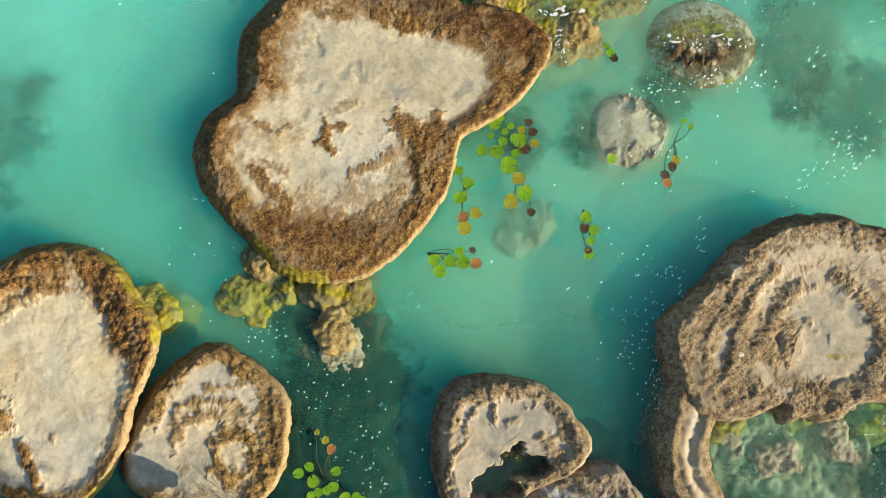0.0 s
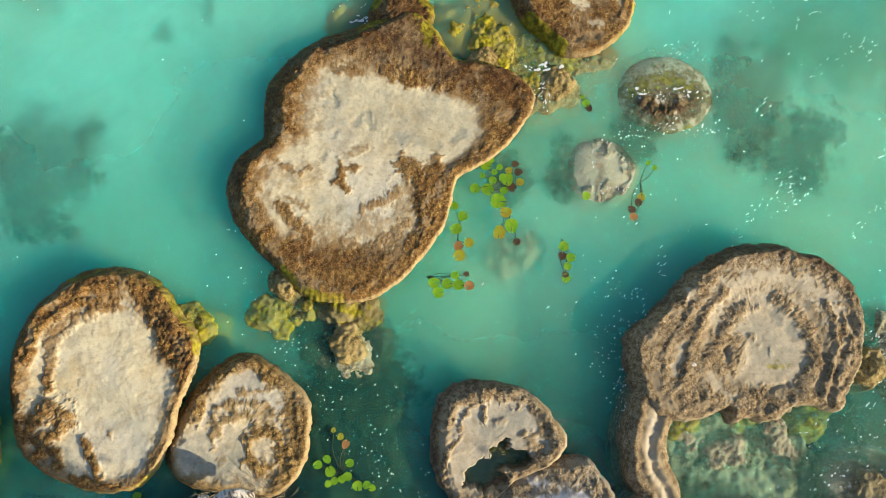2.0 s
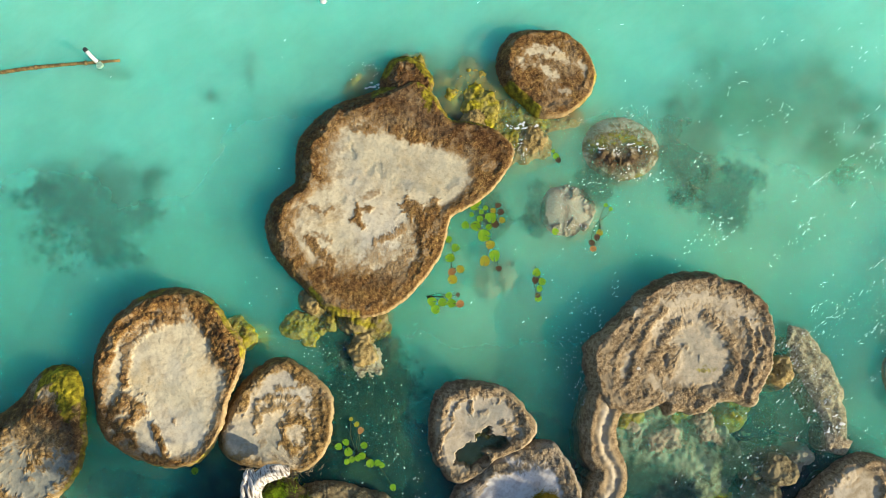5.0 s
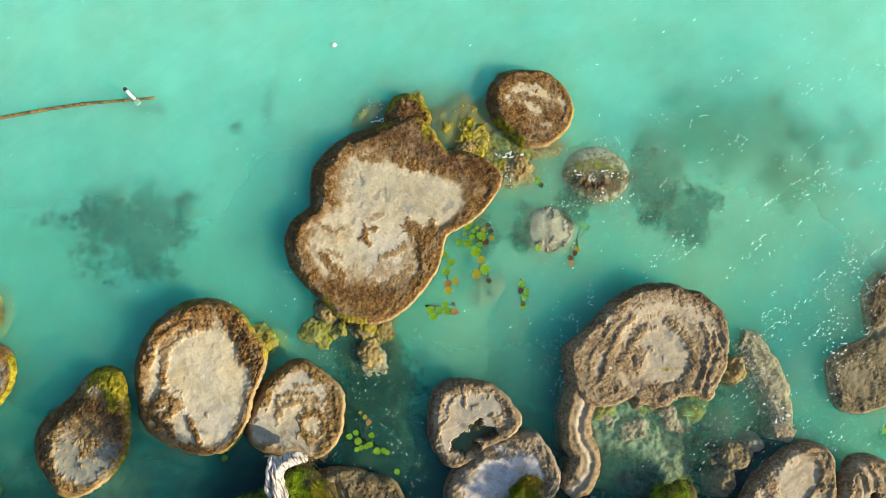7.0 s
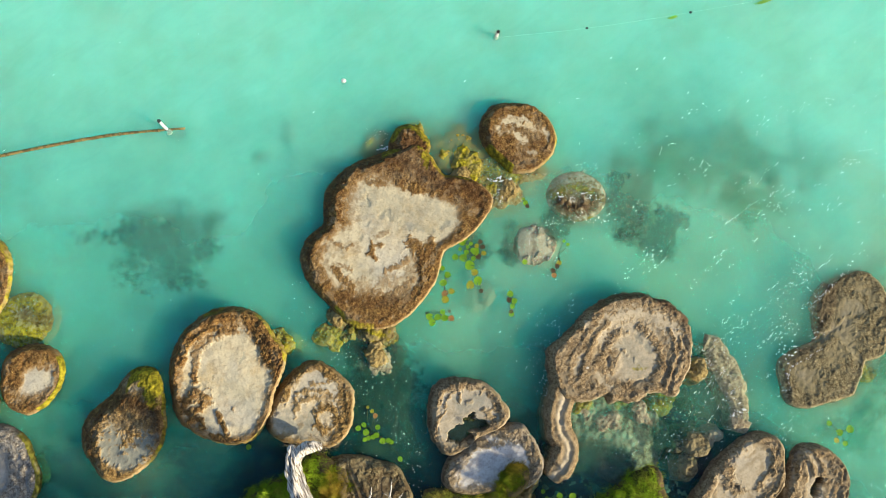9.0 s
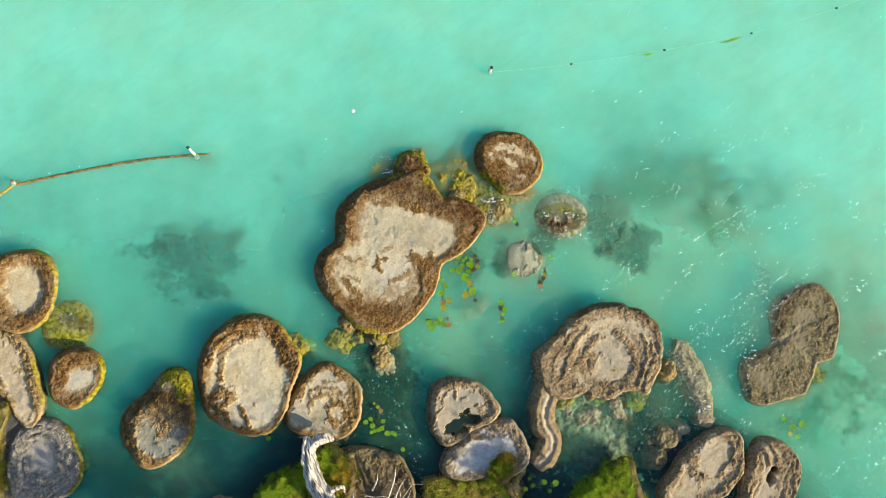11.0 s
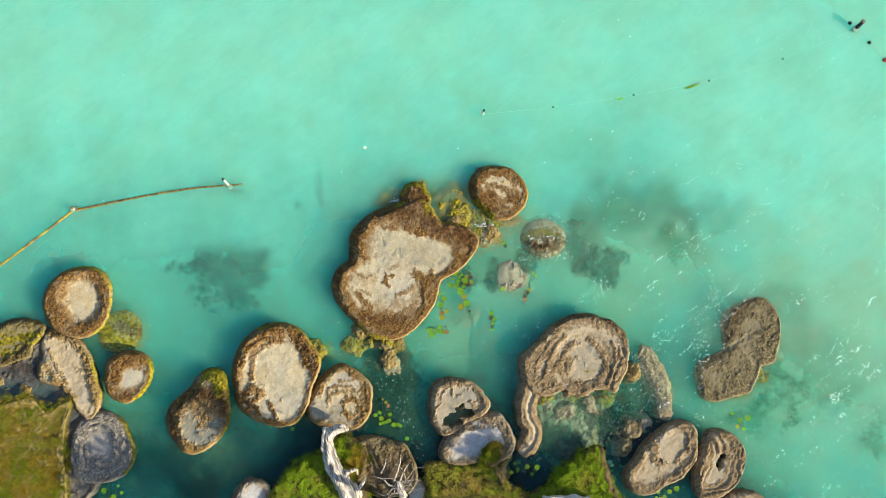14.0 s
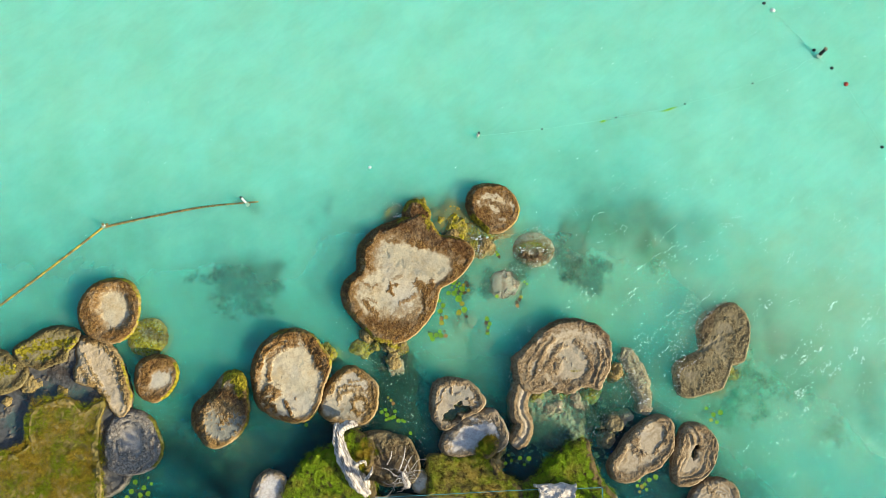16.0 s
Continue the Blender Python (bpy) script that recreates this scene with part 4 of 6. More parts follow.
M_DOME = rock_material("reef_dome", (0.62, 0.57, 0.43), (0.48, 0.44, 0.32), (0.27, 0.20, 0.075), (0.09, 0.065, 0.03), (0.44, 0.37, 0.20), (0.40, 0.36, 0.03))
rock("half drowned brown reef dome washed by ripples", (2.70, 3.42), even(0.63, 0.86, -0.1, 14), -0.02, M_DOME, cell=0.0125, rim=0.0, dip=0.0, rough=0.015, wobble=0.012, terrace=0.0,
     round_=0.4, dome=0.24, slope=0.0, flare=0.0, spots=0.2, crest=0.0, grain=0.006,
     marks=[crust(1, 0.27, 0.01, 2.4, 3.42, 2.75, 3.5, 3.02, 3.42), ridge(1, 0.17, 0.17, 2.38, 3.24, 2.67, 3.15, 3.05, 3.3), soak_shade(1, 0.2, 0, 2.35, 3.2, 2.67, 3.12, 3.08, 3.28),
            moss_on(0.6, 0.12, 0, 2.9, 3.45, 3.12, 3.36), moss_on(0.7, 0.14, 0, 2.3, 3.4, 2.6, 3.55, 2.95, 3.5), moss_on(0.6, 0.06, 0, 2.4, 3.0, 2.7, 2.93, 3.0, 3.0)])
rock("sunken pale reef head just under water", (1.88, 2.47), even(0.47, 0.95, 0.4, 14), -0.05, M_SUNK, name="sunken_stromatolite", cell=0.0125, rim=0.0, dip=0.0, rough=0.035, bumps=0.06, wobble=0.03,
     terrace=0.0, round_=0.36, dome=0.2, slope=0.0, flare=0.0, spots=0.7, grain=0.008, marks=[soak_shade(0.6, 0.06, 0, 1.86, 2.6, 1.9, 2.4, 1.84, 2.25), silt(0.8, 0.12, 0.03, 2.05, 2.55, 2.1, 2.35)])
rock("pear shaped dark reef rock with yellow algae", (-5.45, -0.90),
     [0.7, 0.71, 0.86, 1.07, 0.97, 0.67, 0.61, 0.69, 0.78, 0.84, 0.87, 0.97, 0.91, 0.8, 0.76, 0.72], 0.26, M_PALE, cell=0.0125,
     inner=[0.02] * 8, dip=0.0, rough=0.03, round_=0.25, spots=0.1, bumps=0.03, flare=0.03, moss=((68, 34, 0.42, 0.8), (0, 75, 0.06, 0.65)), marks=PEAR_MARKS)
rock("oval pale plate with thick brown rim", (-8.60, 1.68), [0.81, 0.86, 0.89, 0.87, 0.84, 0.84, 0.87, 0.87, 0.85, 0.85, 0.85, 0.88, 0.89, 0.85], 0.24, M_RUST, cell=0.0125,
     inner=[0.56, 0.57, 0.6, 0.53, 0.47, 0.35, 0.3, 0.29, 0.38, 0.49, 0.55, 0.54], dip=0.09, spots=0.05, moss=((75, 75, 0.1, 0.6), (-20, 60, 0.04, 0.6)))
rock("small round brown reef head", (-7.25, -0.07), [0.6, 0.62, 0.61, 0.58, 0.6, 0.61, 0.56, 0.59, 0.62, 0.63, 0.58, 0.57], 0.22, M_RUST, cell=0.0125,
     inner=[0.47, 0.38, 0.2, 0.18, 0.16, 0.12, 0.14, 0.31, 0.36, 0.43], dip=0.02, spots=0.4, moss=((-15, 70, 0.08, 1.0),))
rock("olive algae-covered reef plate", (-10.21, 0.63), [0.61, 0.94, 0.77, 0.64, 0.56, 0.53, 0.61, 0.87, 0.75, 0.56, 0.53, 0.44, 0.46, 0.61], 0.12, M_MOSSY, rim=0.2, dip=0.03,
     moss=((90, 160, 0.6, 0.3),), rough=0.03, bumps=0.03, spots=0.3, cell=0.0125, marks=[moss_on(0.75, 0.25, 0, -10.8, 0.6, -10.2, 0.75, -9.6, 0.8), moss_on(0.6, 0.2, 0, -10.4, 0.4, -10.0, 0.5),
           soak_shade(0.9, 0.1, 0, -10.4, 0.22, -10.0, 0.3, -9.75, 0.6), silt(0.6, 0.15, 0, -10.5, 0.75, -10.1, 1.0)])
rock("olive algae-covered reef plate", (-11.3, 0.03), [0.68, 0.54, 0.46, 0.55, 0.66, 0.61, 0.53, 0.62, 0.59, 0.57, 0.55, 0.64], 0.12, M_MOSSY, rim=0.2, dip=0.03,
     moss=((90, 160, 0.6, 0.3),), rough=0.03, bumps=0.03, spots=0.3, cell=0.0125, marks=[moss_on(0.7, 0.3, 0, -11.5, 0.1, -11.1, 0.1), soak_shade(0.9, 0.09, 0, -10.95, -0.2, -10.75, 0.1)])
rock("long knobbly grey-brown reef crust", (-8.76, -0.01), [0.72, 0.68, 0.68, 0.7, 0.76, 0.82, 0.87, 1.0, 1.13, 0.96, 0.72, 0.7, 0.67, 0.62, 0.49, 0.4, 0.35, 0.35, 0.44, 0.63, 1.27, 1.22, 1.04, 0.82], 0.15,
     rock_material("reef_sandy", (0.66, 0.55, 0.37), (0.54, 0.43, 0.26), (0.34, 0.23, 0.085), (0.12, 0.08, 0.035), (0.64, 0.50, 0.25)), rim=0.03, dip=0.02, rough=0.03, spots=0.4, bumps=0.06, lift=0.8, cell=0.0125, moss=((0, 50, 0.06, 0.6),),
     marks=[ridge(0.95, 0.1, 0.12, -8.74, 0.80, -8.35, 0.47, -8.14, -0.12, -7.93, -0.66), crust(0.9, 0.12, 0.03, -9.19, 0.91, -8.74, 0.80, -8.32, 0.42, -8.11, -0.12, -7.93, -0.66), soak_shade(0.7, 0.1, 0, -9.28, 0.99, -9.02, 0.88), silt(0.9, 0.2, 0.05, -8.94, 0.58, -8.73, 0.09, -8.41, -0.39), crust(0.7, 0.12, 0.04, -9.23, 0.14, -8.99, -0.13, -8.51, -0.61), ridge(0.6, 0.05, 0.05, -9.16, 0.52, -8.96, 0.14, -8.64, -0.29)])
rock("round ash-grey reef plate with concentric bands", (-7.76, -1.74), [0.79, 0.74, 0.78, 0.81, 0.85, 0.83, 0.77, 0.75, 0.77, 0.86, 0.8, 0.78, 0.83, 0.86], 0.13, M_SLATE, cell=0.0125,
     rim=0.5, dip=0.02, terrace=0.035, step=0.17, spots=0.2, flare=0.05, moss=((10, 75, 0.1, 0.7),))
rock("flat weathered dark rock shelf at the lawn edge", (-9.67, -0.65), [1.72, 1.68, 1.71, 1.57, 1.42, 1.05, 1.0, 1.53, 2.49, 2.24, 2.28, 2.66, 1.89, 1.41, 1.21, 1.16, 1.25, 1.61], 0.035, M_WET,
     rim=0.1, dip=0.03, rough=0.035, bumps=0.03, spots=0.7, grain=0.012, slope=0.0, marks=[soak_shade(0.9, 0.25, 0, -10.0, 0.1, -9.5, 0.0), soak_shade(0.9, 0.15, 0, -10.9, -0.35, -10.6, -0.5), stain(0.9, 0.3, -0.015, -10.5, -0.6, -10.0, -0.5),
                                                                                     stain(0.9, 0.25, -0.015, -11.0, -1.1, -10.8, -1.4), stain(0.9, 0.2, -0.02, -9.4, -0.5, -9.1, -0.5)])
rock("terraced reef rock close to the bank", (5.42, -1.82), [0.75, 0.86, 1.04, 0.94, 0.7, 0.56, 0.54, 0.55, 0.66, 0.99, 1.06, 0.87, 0.62, 0.58, 0.59, 0.62], 0.18, M_GREY,
     rim=0.2, dip=0.03, terrace=0.022, step=0.14, rough=0.02, spots=0.15, cell=0.0125,
     marks=[silt(0.95, 0.21, 0.02, 5.6, -1.26, 5.76, -1.57, 5.61, -1.78), crust(0.9, 0.133, 0.05, 5.14, -1.4, 5.21, -1.74, 5.33, -1.92), stain(0.8, 0.057, -0.05, 5.25, -1.79, 5.32, -1.87),
            ridge(0.8, 0.057, 0.08, 5.38, -1.13, 5.75, -1.04, 6.01, -1.3, 5.98, -1.65), ridge(0.8, 0.057, 0.08, 5.69, -1.91, 5.89, -1.65)])
rock("oval reef rock with a dark crescent hollow", (6.70, -1.95), [0.59, 0.7, 0.76, 0.8, 0.78, 0.58, 0.5, 0.53, 0.64, 0.86, 0.79, 0.64, 0.57, 0.57], 0.18, M_GREY,
     rim=0.25, dip=0.03, terrace=0.03, step=0.13, rough=0.02, spots=0.15, cell=0.0125, hole=(6.74, -1.9, 0.08, 0.22, -0.3, 0.1),
     marks=[ridge(0.8, 0.048, 0.1, 6.4, -1.74, 6.49, -1.43, 6.63, -1.39, 6.72, -1.65), ridge(0.7, 0.057, 0.08, 6.29, -1.65, 6.44, -1.26, 6.65, -1.17, 6.85, -1.47, 6.86, -1.82),
            silt(0.7, 0.048, 0.03, 6.35, -1.72, 6.49, -1.32, 6.69, -1.28, 6.8, -1.56)])
rock("brown reef rock behind the dead trunk", (-1.06, -2.03), [0.68, 0.61, 0.61, 0.55, 0.6, 0.79, 0.97, 0.74, 0.72, 0.7, 0.74, 0.74, 0.84, 0.8], 0.12, M_DULL, rim=0.2, dip=0.03, bumps=0.05, spots=0.6, cell=0.0125,
     # tree shade painted over this top with the wide dark marks
     marks=[soak_shade(1, 0.75, 0, -1.4, -2.2, -0.8, -2.2), soak_shade(0.7, 0.2, 0, -1.2, -1.75, -0.8, -1.8), silt(0.6, 0.1, 0, -1.5, -1.6, -1.1, -1.5)])
rock("small pale grey rock by the bank", (-4.18, -2.82), [0.42, 0.48, 0.45, 0.43, 0.38, 0.36, 0.4, 0.5, 0.6, 0.6, 0.6, 0.45], 0.16, M_ASH, rim=0.14, spots=0.1, cell=0.0125)
rock("low grey reef rock", (7.19, -3.05), even(0.65, 0.8, 0.3), 0.16, M_GREY, rim=0.15, terrace=0.03)
rock("pale foam-washed stone in the gap of the bank", (-0.29, -2.7), even(0.26, 0.7, 1.3), 0.05, M_ASH, rim=0.0, spots=0.0, rough=0.04, wobble=0.04)

rock("dark flat skirt rock under the ash-grey plate", (-8.5, -2.1), [0.75, 0.7, 0.6, 0.7, 0.75, 0.7, 0.8, 1.0, 0.95, 0.85], 0.05, M_WET, rim=0.1, dip=0.02, rough=0.03, spots=0.6)
for at_, r_, top_ in (((-9.75, -0.42), 0.26, 0.12), ((-10.5, -0.3), 0.34, 0.12), ((-11.1, -0.75), 0.22, 0.1), ((-9.55, -0.95), 0.16, 0.12), ((-10.1, -0.72), 0.12, 0.1)):
    outcrop("pale weathered stone on the dark shelf", at_, r_, 0.7, at_[0] * 3, top_, M_TANNED, 7, 0.5, 0.03, 0.0, "shelf_stone", "stones on the shelf")

rock("round drowned reef head under yellow-green algae", (-7.63, 0.99), even(0.62, 0.92, 0.4, 14), -0.04, M_WEEDY, name="sunken_stromatolite", cell=0.0125, rim=0.2, dip=0.0, rough=0.025, bumps=0.04,
     wobble=0.01, terrace=0.0, round_=0.5, dome=0.2, slope=0.0, flare=0.0, spots=0.4, marks=[moss_on(1, 0.28, 0, -7.95, 1.05, -7.75, 0.75, -7.4, 0.7), soak_shade(1, 0.22, 0, -7.55, 1.1, -7.25, 1.0), moss_on(0.8, 0.2, 0, -7.8, 1.3, -7.5, 1.3, -7.3, 1.15)])

# ---- drowned and algae-grown outcrops ----
SUNKEN = "drowned outcrops between the reef heads"
for label, at, r, squash, turn_, top, mat in (
("ochre crust knob at the reef foot", (-1.76, 1.10), 0.26, 0.75, -0.9, 0.11, M_TANNED),
        ("yellow-green algae clump at the reef foot", (-1.83, 0.78), 0.33, 0.85, 0.6, -0.02, M_WEEDY),
        ("yellow algae clump at the reef foot", (-1.56, 0.80), 0.22, 0.8, 0.2, 0.02, M_WEEDY),
        ("dark mossy outcrop below the large reef", (-1.07, 0.76), 0.28, 0.9, 1.4, 0.1, M_MOSSY),
        ("tan hollow outcrop below the large reef", (-1.07, 0.43), 0.26, 0.85, 0.2, 0.1, M_TANNED),
        ("pale drowned ledge under the large reef", (-1.02, 0.27), 0.34, 0.45, 0.25, -0.02, M_DROWN),
        ("weedy drowned ledge beside the reef knob", (-1.12, 4.38), 0.36, 0.8, 0.3, -0.05, M_WEEDY),
        ("dark green algae skirt beside the reef knob", (-1.14, 4.14), 0.24, 0.55, 0.4, -0.06, M_WEEDY),
        ("green algae clump at the tip of the reef", (-0.46, 4.66), 0.3, 0.6, 0.0, 0.0, M_WEEDY),
        ("wide drowned bed of yellow-green algae between the reef heads", (0.82, 4.2), 0.75, 0.75, -0.4, -0.07, M_WEEDY),
        ("pale green drowned mound behind the reef", (0.51, 4.42), 0.52, 0.75, 0.0, -0.02, M_WEEDY),
        ("yellow mossy mound against the reef", (0.68, 3.98), 0.5, 0.5, -0.9, 0.03, M_WEEDY),
        ("tan knobbly outcrop against the reef", (0.5, 3.82), 0.36, 0.7, -0.6, 0.05, M_TANNED),
        ("tan drowned outcrop at the reef corner", (1.27, 3.4), 0.34, 0.85, 0.9, 0.02, M_TANNED),
        ("weedy drowned rock between two reef heads", (1.06, 4.2), 0.5, 0.6, -0.7, -0.01, M_WEEDY),
        ("yellow mossy mound against the reef", (0.16, 4.28), 0.28, 0.7, -0.8, 0.0, M_WEEDY),
        ("yellow mossy mound against the reef", (0.98, 3.68), 0.34, 0.6, -1.0, 0.03, M_WEEDY),
        ("weedy drowned rock between two reef heads", (1.42, 3.88), 0.3, 0.6, 0.3, -0.03, M_WEEDY),
        ("tan drowned foot of the round reef head", (1.84, 3.82), 0.28, 0.7, 0.4, -0.04, M_TANNED),
        ("yellow algae boulder against the plate", (-2.76, 0.66), 0.24, 0.6, -1.0, 0.03, M_WEEDY),
        ("green silty floor of the small lagoon", (3.5, -0.9), 0.95, 0.6, -0.1, -0.19, M_SUNK),
        ("pale stone on the lagoon floor", (3.1, -0.78), 0.38, 0.7, -0.3, -0.07, M_SUNK),
        ("pale stone on the lagoon floor", (3.78, -0.61), 0.2, 0.85, 0.9, -0.03, M_SUNK),
        ("pale stone on the lagoon floor", (2.86, -0.62), 0.24, 0.7, 0.9, -0.07, M_SUNK),
        ("pale stone on the lagoon floor", (4.0, -0.84), 0.22, 0.7, -0.6, -0.08, M_SUNK),
        ("olive algae mound under the terraced head", (2.72, -0.42), 0.24, 0.8, 0.9, -0.08, M_WEEDY),
        ("olive algae mound under the terraced head", (3.5, -0.42), 0.2, 0.7, 0.2, -0.1, M_WEEDY),
        ("olive algae mound in the small lagoon", (4.2, -0.5), 0.28, 0.7, 0.5, -0.1, M_WEEDY),
        ("pale sunken stone under the lily leaves", (0.88, 1.55), 0.3, 0.7, 0.2, -0.2, M_SUNK),
        ("pale sunken stone in open water", (9.3, 1.2), 0.46, 0.9, 0.2, -0.13, M_DROWN),
        ("brown reef fragment beside the terraced head", (4.82, 0.16), 0.2, 0.45, 1.5, 0.09, M_TANNED),
        ("brown reef fragment off the bank", (4.66, -1.18), 0.3, 0.4, 0.1, 0.04, M_DULL),
        ("brown reef fragment off the bank", (4.6, -1.58), 0.22, 0.5, 1.4, 0.04, M_DULL),
        ("pale drowned fragment off the bank", (5.05, -1.02), 0.2, 0.8, 0.2, -0.02, M_SUNK),
        ("pale crumbling rock below the rusty grass", (1.66, -2.06), 0.3, 0.5, 1.3, 0.16, M_TANNED),
        ("drowned weedy skirt of the kidney rock", (7.75, 0.05), 0.5, 0.5, 0.7, -0.1, M_WEEDY)):
    stone = "stone" in label or "floor" in label
    outcrop(label, at, r, squash, turn_, top, mat, 3 if stone else 7, 0.6 if stone else 0.6, 0.03 if stone else 0.025,
            (0.3 if "floor" in label else 0.5) if mat in (M_WEEDY, M_MOSSY) else 0.0, "sunken_stone" if "stone" in label else "outcrop", SUNKEN)


def ridge_mesh(name, points, mat, rough=0.04, groove=0.0, foot=-0.7, wet=0.0):
    """A rock wall along a line of (x, y, half width, top height)."""
    line = spine(points, 110)
    side = np.stack([-np.gradient(line[:, 1]), np.gradient(line[:, 0])], -1)
    side /= np.linalg.norm(side, axis=1, keepdims=True)
    u = np.sin(np.linspace(-1, 1, 41) * np.pi / 2)
    ends = np.sqrt(np.clip(1 - np.clip(np.abs(np.linspace(-1, 1, 110)) * 12 - 11, 0, 1) ** 2, 0.02, 1))
    W = (line[:, 2] * ends)[:, None] * (1 + 0.14 * fbm(line[:, :1] * 4 + 40 * np.sign(u)[None], line[:, 1:2] * 4 + 0 * u[None], 3))
    X, Y = line[:, :1] + side[:, :1] * W * u[None], line[:, 1:2] + side[:, 1:] * W * u[None]
    edge = np.sqrt(np.clip(1 - np.abs(u) ** 3.5, 0, 1))[None] * ends[:, None]
    z = np.where(line[:, 3:4] > 0, line[:, 3:4] * (0.1 + 0.9 * edge), line[:, 3:4] - 0.25 * (1 - edge))
    z = z - groove * np.exp(-((u[None] - 0.15) / 0.22) ** 2) * edge + rough * edge * (fbm(X * 5, Y * 5, 5, 0.64) + np.abs(fbm(X * 9, Y * 9, 3))) + 0.014 * edge * (0.6 - grains(X * 10, Y * 10)) * (groove == 0) + 0.3 * groove * edge * np.cos(11 * u[None] + 2.5 * fbm(X * 1.7, Y * 1.7, 2))
    lo = [(-1, foot), (1, foot)]
    X = np.hstack([line[:, :1] - side[:, :1] * (W[:, :1] * 1.15), X, line[:, :1] + side[:, :1] * (W[:, -1:] * 1.15)])
    Y = np.hstack([line[:, 1:2] - side[:, 1:] * (W[:, :1] * 1.15), Y, line[:, 1:2] + side[:, 1:] * (W[:, -1:] * 1.15)])
    z = np.hstack([0 * z[:, :1] + lo[0][1], z, 0 * z[:, :1] + lo[1][1]])
    basin = np.hstack([0 * z[:, :1], 0.85 * np.exp(-((u[None] - 0.15) / 0.42) ** 2) * (groove > 0) + 0 * W * u[None], 0 * z[:, :1]])
    m = X.shape[1]
    a = np.arange(109)[:, None] * m + np.arange(m - 1)[None]
    faces = np.stack([a, a + m, a + m + 1, a + 1], -1).reshape(-1, 4).tolist()
    return mesh_from(name, np.stack([X, Y, z], -1).reshape(-1, 3).tolist(), faces, mat, [("basin", basin), ("algae", np.maximum(wet, 0.5 * (z < 0.01) * (line[:, 3:4] > 0.06)))])


arm = new("arm", ridge_mesh("arm", [(2.62, -0.02, 0.3, 0.2), (2.36, -0.26, 0.28, 0.2), (2.24, -0.6, 0.25, 0.18), (2.26, -0.95, 0.25, 0.17), (2.38, -1.2, 0.24, 0.16),
                                    (2.3, -1.5, 0.25, 0.16), (2.05, -1.75, 0.2, 0.16)], M_GREY, 0.016, 0.035))
arm.parent = horse
arm.matrix_parent_inverse = horse.matrix_basis.inverted()
arm.matrix_parent_inverse = Matrix.Translation((-3.49, -0.53, 0))
sill = tagged(new("reef_wall", ridge_mesh("reef_wall", [(4.96, 0.64, 0.18, -0.09), (5.14, 0.58, 0.28, -0.08), (5.36, 0.2, 0.31, -0.07), (5.5, -0.16, 0.3, -0.07),
                                                        (5.58, -0.55, 0.23, -0.07), (5.53, -0.8, 0.17, 0.04), (5.47, -0.95, 0.11, 0.05)], M_DROWN, 0.022, 0.0, wet=0.0)),
              "drowned tan reef wall curving round the lagoon", "rock", SUNKEN)
pebble = rock("small white stone on the reef", (2.75, 0.19), even(0.05, 0.9, 0.3, 8), 0.05, plain("white_stone", (0.8, 0.75, 0.66), 0.7), name="pebble", group="",
              rim=0.5, round_=0.04, rough=0.005, wobble=0.01, foot=-0.05, flare=0.0)
pebble.location.z = 0.17

# ---- the bank and its lawns ----
k = Mat("soil", 0.95, 0.1)
M_SOIL = k.done(k.mix(k.ramp(k.noise(3, 6, 0.65), 0.35, 0.65), (0.24, 0.21, 0.06), (0.40, 0.31, 0.12)), None, k.bump(k.noise(30, 5, 0.7), 0.8, 0.02))
k = Mat("peat", 0.95, 0.1)
M_PEAT = k.done(k.mix(k.ramp(k.noise(5, 6, 0.65), 0.35, 0.65), (0.08, 0.065, 0.03), (0.20, 0.15, 0.07)), None, k.bump(k.noise(30, 5, 0.7), 0.8, 0.02))
k = Mat("dry_earth", 0.95, 0.1)
M_EARTH = k.done(k.mix(k.ramp(k.noise(4, 6, 0.65), 0.35, 0.65), (0.30, 0.24, 0.16), (0.44, 0.37, 0.27)), None, k.bump(k.noise(40, 5, 0.7), 0.6, 0.015))


def grass_material(name, green, straw, lean_to_straw):
    k = Mat(name, 0.7, 0.2)
    patch = k.ramp(k.noise(2.2, 5, 0.6), 0.5 - 0.3 * lean_to_straw, 0.75 - 0.3 * lean_to_straw)
    c = k.mix(patch, green, straw)
    c = k.mix(k.ramp(k.noise(13.0, 5, 0.7), 0.42, 0.56, 0.5, 0.0), c, (0.6, 0.5, 0.35), "MULTIPLY")
    c = k.mix(k.ramp(k.island(), 0.0, 1.0, 0.0, 0.4), c, (0.5, 0.45, 0.3), "MULTIPLY")
    k.b.inputs["Subsurface Weight"].default_value = 0.0
    return k.done(c)


M_LUSH = grass_material("grass_lush", (0.42, 0.64, 0.035), (0.60, 0.58, 0.09), 0.2)
M_MEADOW = grass_material("grass_meadow", (0.44, 0.58, 0.04), (0.70, 0.58, 0.14), 0.4)
M_STRAW = grass_material("grass_straw", (0.28, 0.38, 0.015), (0.47, 0.355, 0.042), 0.42)


